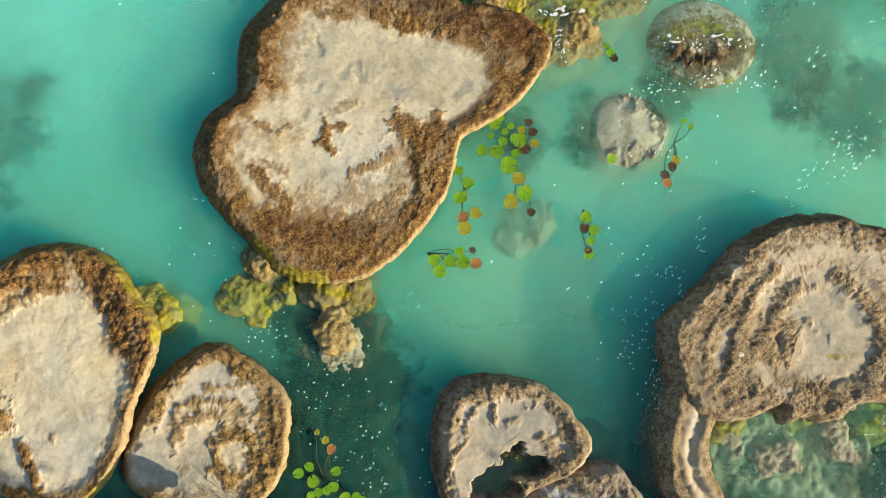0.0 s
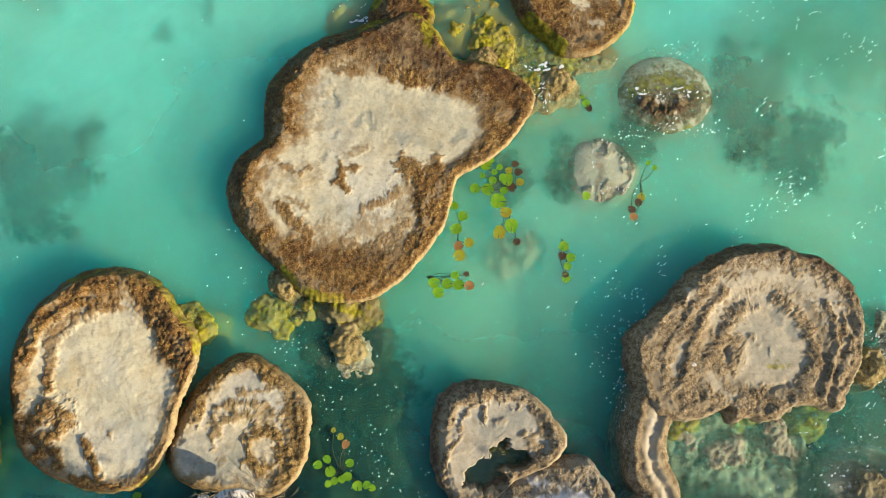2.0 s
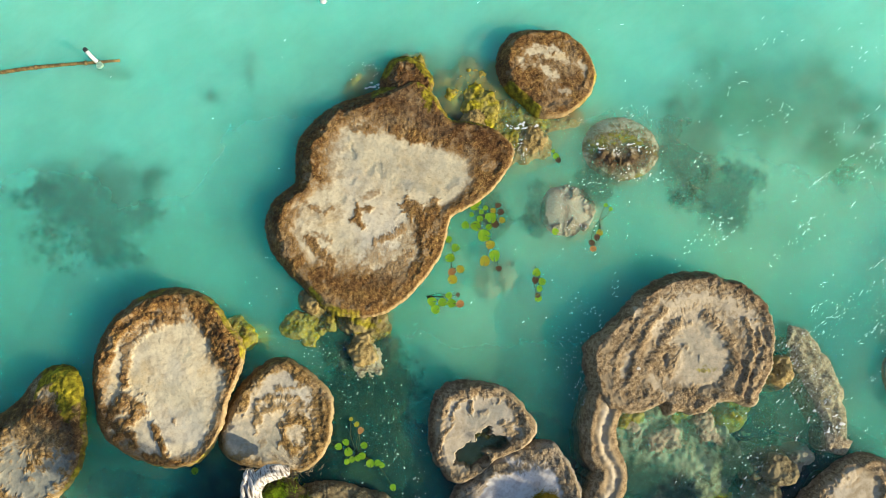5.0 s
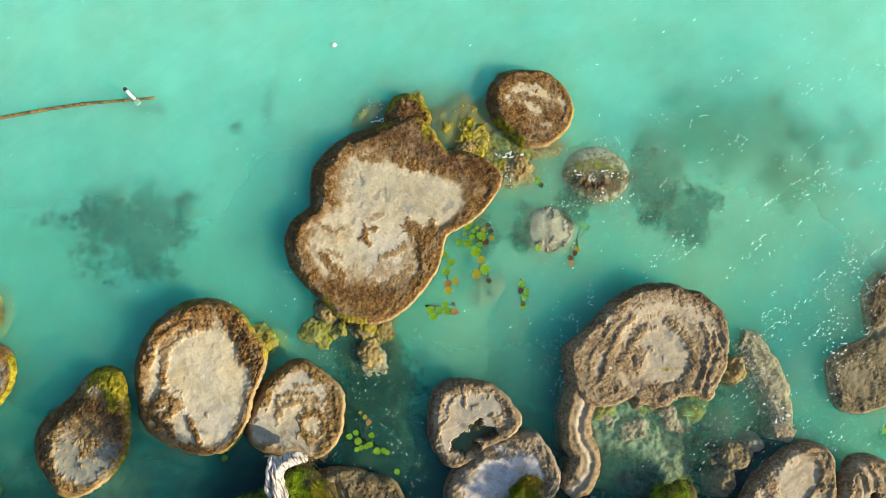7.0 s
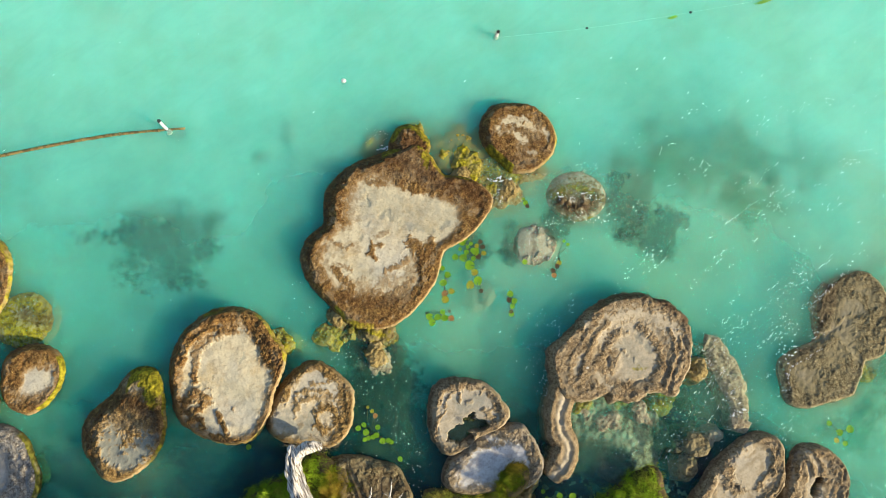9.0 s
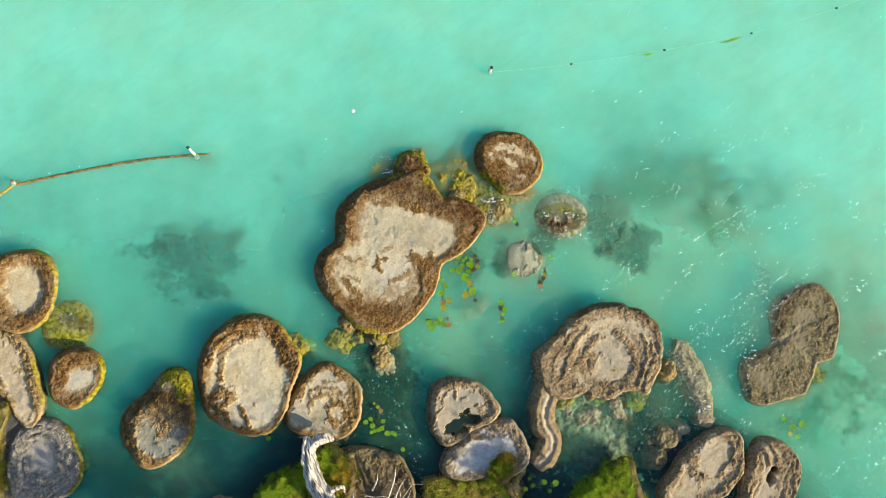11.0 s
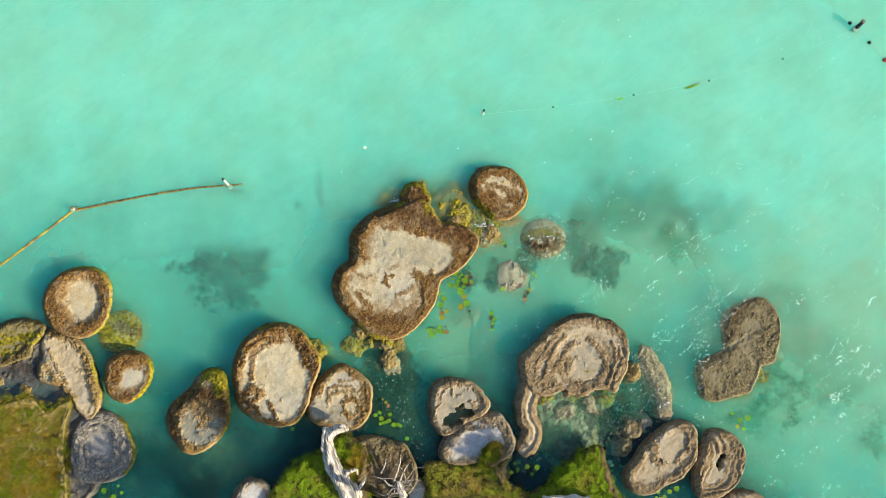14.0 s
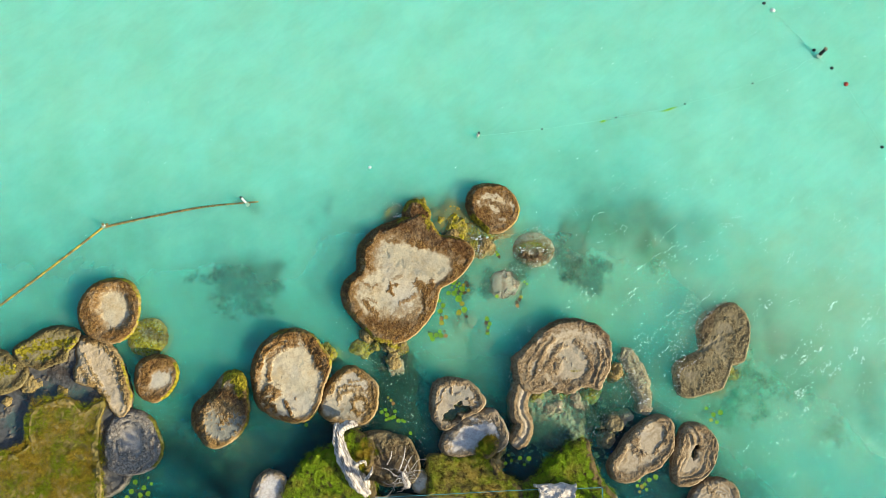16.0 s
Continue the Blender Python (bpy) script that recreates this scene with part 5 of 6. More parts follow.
def tufts(name, spots, height, mat, label, seed, lean=0.9):
    """Grass blades of two faces each at the given (x, y, z)."""
    rnd = np.random.RandomState(seed)
    n = len(spots)
    p = np.array(spots)
    a = rnd.uniform(0, 2 * np.pi, n)
    h = height * rnd.uniform(0.5, 1.25, n) * np.clip(1 + 1.0 * fbm(p[:, 0] * 6, p[:, 1] * 6, 3, 0.6), 0.25, 2.0)
    w = rnd.uniform(0.0022, 0.0042, n) * (1 + height * 2)
    d = np.stack([np.cos(a), np.sin(a)], -1)
    q = np.stack([-d[:, 1], d[:, 0]], -1)
    out = lean * rnd.uniform(0.2, 1.2, n)[:, None]
    mid = p[:, :2] + d * (h * 0.35)[:, None] * out
    tip = p[:, :2] + d * h[:, None] * out
    z0, z1, z2 = p[:, 2] - 0.01, p[:, 2] + h * 0.55, p[:, 2] + h * 0.85
    v = np.stack([np.c_[p[:, :2] - q * w[:, None], z0], np.c_[p[:, :2] + q * w[:, None], z0],
                  np.c_[mid + q * w[:, None] * 0.8, z1], np.c_[mid - q * w[:, None] * 0.8, z1], np.c_[tip, z2]], 1).reshape(-1, 3)
    i = np.arange(n) * 5
    faces = np.stack([i, i + 1, i + 2, i + 3], -1).tolist() + np.stack([i + 3, i + 2, i + 4], -1).tolist()
    ob = new(name, mesh_from(name, v.tolist(), faces, mat))
    return tagged(ob, label, "grass", kind="stuff")


def mound(label, at, radii, top, seed, count, height, mat, edge=-0.03, round_=0.3, name="grass_mound"):
    """A bank of soil with grass growing all over its top."""
    ob = rock(label, at, radii, top, M_SOIL if name == "lawn" else M_PEAT, name=name, category="grass bank", group="grassy banks at the water", rim=0.1, dip=0.0, rough=0.05, round_=round_,
              wobble=0.02, cell=0.025, foot=-0.8, bumps=0.03, slope=0.04)
    rnd = np.random.RandomState(seed)
    th, u = rnd.uniform(0, 2 * np.pi, count), np.sqrt(rnd.uniform(0, 1, count))
    R = outline(radii, th)
    r = u * (R - edge + 0.05 * rnd.normal(size=count) + 0.12 * fbm(3 * np.cos(th) * R, 3 * np.sin(th) * R, 3))
    x, y = at[0] + r * np.cos(th), at[1] + r * np.sin(th)
    z = top * (0.1 + 0.9 * np.sqrt(np.clip(1 - (1 - np.clip((R - r) / round_, 0, 1)) ** 2, 0, 1)))
    if name == "lawn":
        z = np.maximum(z, 0.85 * top)
    tufts("grass", np.stack([x, y, z], -1), height, mat, label.replace("bank", "grass").replace("lawn", "grass"), seed + 1)
    return ob


mound("straw-green mown lawn at the water edge", (-9.9, -2.5),
      [1.43, 1.41, 1.41, 1.46, 1.59, 1.81, 2.28, 1.81, 1.85, 1.92, 1.83, 1.78, 1.67, 1.25, 0.9, 0.87, 0.9, 1.09, 1.52, 2.03, 1.97, 1.95, 1.99, 2.08, 2.13, 1.76, 1.54, 1.39, 1.31, 1.26, 1.24, 1.25, 1.3, 1.39,
       1.52, 1.74, 1.81, 1.68, 1.57, 1.48], 0.17, 11, 145000, 0.03, M_STRAW, -0.09, 0.05, "lawn")
mound("lush green bank under the dead trunk", (-2.51, -2.6), [1.0, 0.97, 1.13, 1.31, 1.29, 0.81, 0.81, 0.79, 0.83, 0.95, 1.15, 1.4, 1.29, 0.94, 0.79, 0.75, 0.79, 0.93, 1.28, 1.14], 0.24, 21, 64000, 0.045, M_LUSH)
mound("olive green bank between two inlets", (1.14, -2.72),
      [1.16, 0.8, 0.68, 0.7, 0.79, 1.2, 0.88, 0.7, 0.81, 1.02, 1.42, 1.3, 1.25, 1.3, 1.24, 0.87, 0.71, 0.64, 0.61, 0.64, 0.71, 0.87, 1.22, 1.23], 0.2, 31, 52000, 0.045, M_MEADOW)
mound("bright green bank with long grass", (3.57, -2.7), [0.84, 0.72, 0.74, 0.87, 1.18, 1.02, 0.86, 0.82, 0.81, 0.85, 1.28, 1.35, 1.07, 0.77, 0.65, 0.62, 0.65, 0.76, 1.04, 1.14], 0.26, 41, 60000, 0.045, M_LUSH)
mound("rusty grass tuft on the ash-grey plate bank", (1.38, -1.78), even(0.36, 0.7, 0.9), 0.3, 51, 7000, 0.08, M_STRAW, 0.03, 0.25)
mound("olive bush bank beside the dead trunk", (-1.74, -2.0), even(0.48, 0.5, 1.45), 0.3, 61, 9000, 0.08, M_STRAW, 0.03, 0.25)

rnd_ = np.random.RandomState(77)
spots_ = np.stack([rnd_.normal(-2.1, 0.22, 500), rnd_.normal(-1.17, 0.07, 500), np.full(500, 0.12)], -1)
tufts("dead_grass", spots_, 0.12, plain("dead_grass", (0.30, 0.25, 0.17), 0.9), "dry grey grass wisps at the reef plate edge", 78)
a_ = rnd_.uniform(0.9, 2.4, 150)
spots_ = np.stack([0.56 + 0.33 * np.cos(a_) + rnd_.normal(0, 0.02, 150), -0.93 + 0.19 * np.sin(a_) + rnd_.normal(0, 0.015, 150), np.full(150, 0.04)], -1)
tufts("hollow_grass", spots_, 0.05, plain("olive_grass", (0.16, 0.17, 0.05), 0.9), "sparse olive grass at the hollow's edge", 79)

# land behind the bank
gx, gy = np.meshgrid(np.r_[-60, -30, np.linspace(-14, 14, 113), 30, 60], np.r_[np.linspace(-3.0, -8, 30), -12, -25, -60], indexing="ij")
front = np.where((gx > -3.7) & (gx < 4.9), -2.95, -4.4) + 0.25 * fbm(gx * 0.9, 0 * gx, 3)
gz = -1.4 + 1.62 * smooth(0.35, -0.1, gy - front) + 0.04 * fbm(gx * 2, gy * 2, 3)
m = gx.shape[1]
a = np.arange(gx.shape[0] - 1)[:, None] * m + np.arange(m - 1)[None]
land = new("bank", mesh_from("bank", np.stack([gx, gy, gz], -1).reshape(-1, 3).tolist(), np.stack([a, a + m, a + m + 1, a + 1], -1).reshape(-1, 4)[:, ::-1].tolist(), M_EARTH))
tagged(land, "trodden pale earth bank behind the grass", "ground", kind="structure")


# ---- tubes ----
def tube(points, sides=8, n=24, twist=0.0, flute=0.0, seed=0):
    """A bmesh tube along (x, y, z, radius)."""
    line = spine(points, n)
    bm = bmesh.new()
    rings = []
    for i, (x, y, z, r) in enumerate(line):
        t = Vector(line[min(i + 1, n - 1)][:3] - line[max(i - 1, 0)][:3]).normalized()
        side = t.cross(Vector((0.11, 0.23, 0.97))).normalized()
        up = side.cross(t)
        ring = []
        for j in range(sides):
            a = 2 * math.pi * j / sides + twist * i / n
            rr = r * (1 + flute * noise.noise((3.2 * math.cos(a) + seed, 3.2 * math.sin(a), i * 0.16)) + 0.5 * flute * math.sin(5 * a + 0.12 * i))
            ring.append(bm.verts.new(Vector((x, y, z)) + (side * math.cos(a) + up * math.sin(a)) * rr))
        rings.append(ring)
    for p, q in zip(rings, rings[1:]):
        for j in range(sides):
            bm.faces.new((p[j], p[(j + 1) % sides], q[(j + 1) % sides], q[j])).smooth = True
    bm.faces.new(rings[0][::-1])
    bm.faces.new(rings[-1])
    return bm


def thing(name, label, category, group="", at=(0, 0, 0)):
    ob = new(name)
    ob.location = at
    return tagged(ob, label, category, group)


# ---- dead trunk ----
k = Mat("driftwood", 0.85, 0.2)
stretch = k.t.nodes.new("ShaderNodeMapping")
stretch.vector_type = "TEXTURE"
stretch.inputs["Scale"].default_value = (0.022, 0.18, 0.05)
stretch.inputs["Rotation"].default_value = (0, 0, radians(25))
k.put(k.geo.outputs["Position"], stretch.inputs["Vector"])
grain = k.noise(1.0, 5, 0.65, 0.6, stretch.outputs[0])
M_WOOD = k.done(k.mix(k.ramp(grain, 0.38, 0.56), (0.16, 0.13, 0.10), (0.84, 0.80, 0.74)), None, k.bump(grain, 1.0, 0.02))
trunk = thing("driftwood_log", "bleached hollow dead trunk lying on the bank", "driftwood", at=(0, 0, 0))
part("trunk", tube([(-1.6, -2.92, 0.2, 0.10), (-1.78, -2.72, 0.3, 0.17), (-2.04, -2.36, 0.36, 0.175), (-2.27, -1.98, 0.4, 0.135), (-2.38, -1.62, 0.44, 0.12), (-2.42, -1.32, 0.48, 0.09), (-2.42, -1.17, 0.5, 0.04)],
                   48, 80, 1.4, 0.5, 3), M_WOOD, trunk)
part("branch", tube([(-2.38, -1.46, 0.46, 0.09), (-2.27, -1.28, 0.5, 0.10), (-2.12, -1.2, 0.5, 0.095), (-1.98, -1.2, 0.47, 0.075), (-1.93, -1.25, 0.44, 0.03)], 24, 36, 1.0, 0.3, 9), M_WOOD, trunk)
for n, (a, b, c) in enumerate((((-1.95, -2.2), (-1.72, -2.12), (-1.68, -2.3)), ((-1.7, -2.6), (-1.55, -2.4), (-1.52, -2.25)))):
    part("root", tube([(*a, 0.5, 0.05), (*b, 0.42, 0.035), (*c, 0.3, 0.012)], 10, 16, 0, 0.2, n), M_WOOD, trunk)

snag = thing("dead_bush", "bare bleached branches of a dead bush", "driftwood")
rnd = random.Random(5)
part("stump", tube([(-0.62, -2.75, 0.15, 0.09), (-0.72, -2.5, 0.3, 0.07), (-0.78, -2.38, 0.34, 0.03)], 14, 18, 0, 0.3, 4), M_WOOD, snag)
for n in range(22):
    a = rnd.uniform(0, 2 * math.pi)
    length = rnd.uniform(0.25, 0.75)
    p = Vector((-0.7 + rnd.uniform(-0.1, 0.1), -2.5 + rnd.uniform(-0.12, 0.1), 0.28))
    pts = [(*p, 0.008)]
    for j in range(3):
        a += rnd.uniform(-1.1, 1.1)
        p = p + Vector((math.cos(a), math.sin(a), rnd.uniform(-0.2, 0.5))) * length / 3
        pts.append((*p, 0.0065 - 0.0015 * j))
    part("twig", tube(pts, 6, 14), M_WOOD, snag)
for n, (a, b, c) in enumerate((((-0.86, -2.4), (-0.72, -2.0), (-0.68, -1.72)), ((-0.72, -2.38), (-0.6, -2.1), (-0.5, -1.95)), ((-1.15, -2.2), (-1.05, -2.0), (-1.02, -1.85)))):
    part("branch", tube([(*a, 0.3, 0.022), (*b, 0.5, 0.016), (*c, 0.62, 0.006)], 8, 14), M_WOOD, snag)

# ---- tarpaulin, line and stakes on the bank ----
k = Mat("white_canvas", 0.8, 0.2)
M_CANVAS = k.done(k.mix(k.ramp(k.noise(9, 5), 0.4, 0.65), (0.78, 0.74, 0.68), (0.58, 0.54, 0.48)), None, k.bump(k.noise(60, 3), 0.4, 0.004))
nx, ny = 70, 44
u, v = np.meshgrid(np.linspace(-0.46, 0.46, nx), np.linspace(-0.38, 0.27, ny), indexing="ij")
fold = np.abs(np.sin((u * 0.6 + v * 1.8 + 0.16 * fbm(u * 4, v * 4, 3)) * 26)) * 0.045 * (0.5 + 0.5 * fbm(u * 3 + 2, v * 3, 2))
zz = 0.3 + fold + 0.03 * fbm(u * 5, v * 5, 3)
bx, by = u + 0.05 * fbm(v * 4, u, 2) - 0.12 * (v > 0.2) * (u < -0.2), v + 0.05 * fbm(u * 4 + 7, v, 2)
rimmed = (np.abs(u) > 0.45) | (v < -0.37) | (v > 0.26)
zz = np.where(rimmed, 0.2, zz)
a = np.arange(nx - 1)[:, None] * ny + np.arange(ny - 1)[None]
tarp = new("tarpaulin", mesh_from("tarpaulin", np.stack([bx, by, zz], -1).reshape(-1, 3).tolist(), np.stack([a, a + ny, a + ny + 1, a + 1], -1).reshape(-1, 4).tolist(), M_CANVAS))
tarp.location = (3.13, -2.92, 0.14)
tagged(tarp, "crumpled white canvas sheet on the grass bank", "tarpaulin")
M_BLUE = plain("blue_line", (0.10, 0.42, 0.55), 0.5)
M_STAKE = plain("grey_stake", (0.30, 0.24, 0.17), 0.85, 0.4)
fence = thing("rope_fence", "thin light blue line strung on low wooden stakes", "fence")
part("line", tube([(-2.3, -3.08, 0.42, 0.008), (-1.2, -2.99, 0.38, 0.008), (0.4, -2.9, 0.4, 0.008), (2.2, -2.8, 0.38, 0.008), (4.26, -2.72, 0.42, 0.008)], 6, 40), M_BLUE, fence)
part("line", tube([(4.26, -2.72, 0.42, 0.012), (4.27, -3.2, 0.42, 0.012), (4.28, -4.2, 0.42, 0.012)], 6, 8), M_BLUE, fence)
for x, y, h in ((4.26, -2.72, 0.48), (2.15, -3.2, 1.05), (1.78, -3.22, 1.0), (-2.1, -3.25, 0.85), (-1.6, -3.3, 0.9), (4.28, -4.2, 0.6)):
    part("stake", tube([(x, y, 0.1, 0.024), (x + 0.01, y, h * 0.5, 0.022), (x, y + 0.01, h, 0.02)], 8, 6), M_STAKE, fence)

# ---- shade trees on the bank ----
M_LEAF = grass_material("tree_leaf", (0.05, 0.085, 0.015), (0.10, 0.12, 0.03), 0.3)
M_BARK = plain("bark", (0.16, 0.12, 0.085), 0.9, 0.4)


def tree(label, at, low, height, spread, seed, count=4200):
    ob = thing("tree", label, "tree", "shade trees on the bank", (*at, 0))
    rnd = random.Random(seed)
    part("trunk", tube([(0, 0, 0.0, 0.12), (0.06, 0.05, height * 0.4, 0.09), (-0.04, 0.02, height * 0.85, 0.04)], 10, 14, 0, 0.15, seed), M_BARK, ob)
    ends = []
    for n in range(11):
        a, r = rnd.uniform(0, 2 * math.pi), spread * rnd.uniform(0.3, 0.9)
        end = Vector((r * math.cos(a), r * math.sin(a), low + 0.25 + (height - low - 0.4) * n / 10))
        z0 = max(0.4 * height, end.z - 0.5)
        ends.append(end)
        part("limb", tube([(0, 0, z0, 0.045), (end.x * 0.5, end.y * 0.5, (z0 + end.z) / 2 + 0.1, 0.03), (*end, 0.01)], 6, 10), M_BARK, ob)
    rs = np.random.RandomState(seed)
    c = np.array(ends)[rs.randint(0, len(ends), count)] + rs.normal(0, 0.24, (count, 3)) * (1, 1, 0.7)
    u = rs.normal(size=(count, 3))
    u /= np.linalg.norm(u, axis=1, keepdims=True)
    w = np.cross(u, rs.normal(size=(count, 3)))
    w /= np.linalg.norm(w, axis=1, keepdims=True)
    l = rs.uniform(0.06, 0.11, (count, 1))
    verts = np.stack([c - u * l, c + w * l * 0.4, c + u * l, c - w * l * 0.4], 1).reshape(-1, 3)
    crown = new("crown", mesh_from("crown", verts.tolist(), np.arange(count * 4).reshape(-1, 4).tolist(), M_LEAF, shade=False))
    crown.parent = ob
    return ob


for at, low, height, spread, seed, count in (((-2.0, -4.7), 2.2, 3.3, 0.7, 3, 600), ((1.9, -4.28), 3.0, 3.8, 0.36, 4, 700), ((6.6, -4.3), 2.3, 3.0, 0.5, 6, 420)):
    tree("small leafy tree standing back on the bank", at, low, height, spread, seed, count)

# ---- water lilies ----
def pad_material(name, color, edge):
    k = Mat(name, 0.45, 0.4)
    c = k.mix(k.ramp(k.noise(18, 4, 0.6), 0.4, 0.7), color, edge)
    c = k.mix(k.ramp(k.chance(), 0.0, 1.0, 0.0, 0.4), c, tuple(0.6 * v for v in color))
    return k.done(c, None, k.bump(k.noise(60, 3), 0.3, 0.003))


M_PAD = pad_material("pad_green", (0.15, 0.36, 0.01), (0.27, 0.44, 0.018))
M_PAD_OLD = pad_material("pad_yellow", (0.34, 0.36, 0.02), (0.36, 0.24, 0.03))
M_PAD_RUST = pad_material("pad_rust", (0.44, 0.22, 0.07), (0.26, 0.12, 0.04))
M_STEM = plain("lily_stem", (0.05, 0.06, 0.02), 0.6)
M_DEADLEAF = plain("dead_leaf", (0.085, 0.045, 0.022), 0.7)


def pad_mesh(mat, seed):
    """A round floating leaf of radius 1 with a notch and a slightly turned-up edge."""
    rnd = random.Random(seed)
    bm = bmesh.new()
    n = 20
    hub = bm.verts.new((0, 0, 0.06))
    mid, rim = [], []
    for i in range(n + 1):
        a = radians(7 + 346 * i / n)
        r = 1 + 0.05 * math.sin(3 * a + seed) + rnd.uniform(-0.03, 0.03)
        mid.append(bm.verts.new((0.6 * r * math.cos(a), 0.6 * r * math.sin(a), 0.03)))
        rim.append(bm.verts.new((r * math.cos(a), r * math.sin(a), 0.07 + rnd.uniform(-0.05, 0.09))))
    for i in range(n):
        bm.faces.new((hub, mid[i], mid[i + 1])).smooth = True
        bm.faces.new((mid[i], rim[i], rim[i + 1], mid[i + 1])).smooth = True
    me = bpy.data.meshes.new("pad")
    bm.to_mesh(me)
    bm.free()
    me.materials.append(mat)
    return me


PADS = {key: [pad_mesh(mat, 7 * n + i) for i in range(4)] for n, (key, mat) in enumerate((("g", M_PAD), ("y", M_PAD_OLD), ("r", M_PAD_RUST), ("d", M_DEADLEAF)))}
PAD_NOTE = {"g": "", "y": "yellowing leaf", "r": "rust-coloured leaf", "d": "withered dark leaf"}


def lily(label, pads, root):
    """Leaves as (x, y, radius, kind) on stems that come up from the root."""
    ob = thing("water_lily", label, "water lily", "water lilies between the reef heads", (*root, 0.0))
    rnd = random.Random(int(1000 * abs(root[0] + root[1])))
    for x, y, r, key in pads:
        p = new("pad", rnd.choice(PADS[key]))
        p.parent = ob
        p.matrix_basis = pose(x - root[0], y - root[1], 0.012 + rnd.uniform(0, 0.01), rnd.uniform(-5, 5), rnd.uniform(-5, 5), rnd.uniform(0, 360)) @ Matrix.Diagonal((r, r * rnd.uniform(0.85, 1), r, 1))
        tagged(p, PAD_NOTE[key])
        dx, dy = x - root[0], y - root[1]
        bend = rnd.uniform(-0.12, 0.12)
        part("stem", tube([(0, 0, -0.05, 0.006), (dx * 0.5 - dy * bend, dy * 0.5 + dx * bend, 0.004, 0.005), (dx, dy, 0.012, 0.004)], 5, 10), M_STEM, ob)
    return ob


lily("bright green lily leaves beside the large reef", [(0.39, 2.20, 0.061, "g"), (0.54, 2.19, 0.077, "g"), (0.66, 2.05, 0.094, "g"), (0.52, 2.48, 0.066, "g"), (0.48, 2.36, 0.039, "g"),
     (0.72, 2.33, 0.055, "g"), (0.77, 2.31, 0.077, "g"), (0.82, 2.22, 0.061, "d"), (0.79, 2.42, 0.044, "y"), (0.62, 2.4, 0.04, "g"), (0.68, 2.46, 0.04, "g"), (0.6, 2.3, 0.05, "g"), (0.9, 2.4, 0.05, "d"), (0.86, 2.5, 0.045, "d"), (0.73, 2.18, 0.05, "g"), (0.57, 2.55, 0.05, "g"),
     (0.92, 2.28, 0.05, "y")], (0.76, 2.2))
lily("green and yellow lily leaves on trailing stems", [(0.81, 1.76, 0.088, "g"), (0.67, 1.68, 0.083, "y"), (0.75, 1.92, 0.07, "y"), (0.87, 1.57, 0.045, "d")], (0.72, 1.98))
lily("lily plant with green, yellow and rusty leaves", [(0.15, 1.99, 0.05, "g"), (0.25, 1.87, 0.061, "g"), (0.17, 1.72, 0.072, "g"), (0.32, 1.56, 0.061, "y"), (0.20, 1.52, 0.061, "r"), (0.21, 1.41, 0.072, "y")], (0.19, 1.6))
lily("lily plant with an arching dark stem", [(0.16, 1.18, 0.05, "g"), (-0.08, 1.09, 0.066, "g"), (0.07, 1.08, 0.066, "g"), (0.20, 1.07, 0.066, "g"), (-0.03, 0.98, 0.066, "g"), (0.32, 1.06, 0.061, "r"),
     (0.29, 1.19, 0.035, "d")], (-0.16, 1.17))
lily("short string of dark green lily leaves", [(1.41, 1.52, 0.061, "g"), (1.39, 1.41, 0.05, "d"), (1.49, 1.39, 0.055, "g"), (1.45, 1.29, 0.05, "g"), (1.43, 1.15, 0.055, "g"), (1.42, 1.19, 0.04, "d")], (1.4, 1.62))
lily("small brown and green lily leaves", [(2.33, 2.11, 0.055, "y"), (2.29, 2.04, 0.05, "d"), (2.21, 1.96, 0.05, "d"), (2.23, 1.87, 0.05, "r"), (2.43, 2.52, 0.033, "g"), (2.50, 2.46, 0.033, "g")], (2.34, 2.3))
lily("small green lily leaves at the reef corner", [(1.72, 3.25, 0.05, "g"), (1.75, 3.19, 0.045, "d"), (1.68, 3.33, 0.03, "g")], (1.66, 3.38))
lily("single green lily leaf over a sunken rock", [(1.69, 2.12, 0.05, "g")], (1.74, 2.2))
lily("cluster of round green lily leaves", [(-1.34, -0.92, 0.052, "g"), (-1.24, -0.86, 0.049, "g"), (-1.20, -0.99, 0.059, "g"), (-0.99, -0.90, 0.049, "g"), (-1.01, -1.04, 0.052, "g"), (-1.07, -1.07, 0.043, "g"),
     (-1.15, -1.09, 0.043, "g"), (-1.22, -1.12, 0.04, "g"), (-0.90, -1.14, 0.056, "g"), (-0.80, -1.13, 0.049, "g"), (-0.74, -1.16, 0.04, "g"), (-0.58, -1.45, 0.049, "g"),
     (-1.1, -0.62, 0.04, "y"), (-1.04, -0.7, 0.05, "r"), (-1.18, -0.55, 0.03, "y")], (-1.1, -1.0))
lily("pale green lily leaves in the shaded inlet", [(1.88, -2.19, 0.046, "g"), (2.03, -2.12, 0.046, "g"), (2.25, -2.06, 0.056, "g"), (2.48, -2.07, 0.066, "g"), (2.36, -2.22, 0.046, "g"), (1.96, -1.99, 0.040, "g")], (2.2, -2.15))
lily("yellow-green lily leaves by the reef rock", [(5.30, -2.59, 0.053, "g"), (5.44, -2.70, 0.053, "g"), (5.56, -2.58, 0.059, "g"), (5.36, -2.75, 0.053, "y"), (5.73, -2.51, 0.066, "g"), (5.25, -2.73, 0.046, "g"),
     (5.48, -2.82, 0.046, "g"), (5.3, -2.88, 0.040, "y")], (5.4, -2.7))
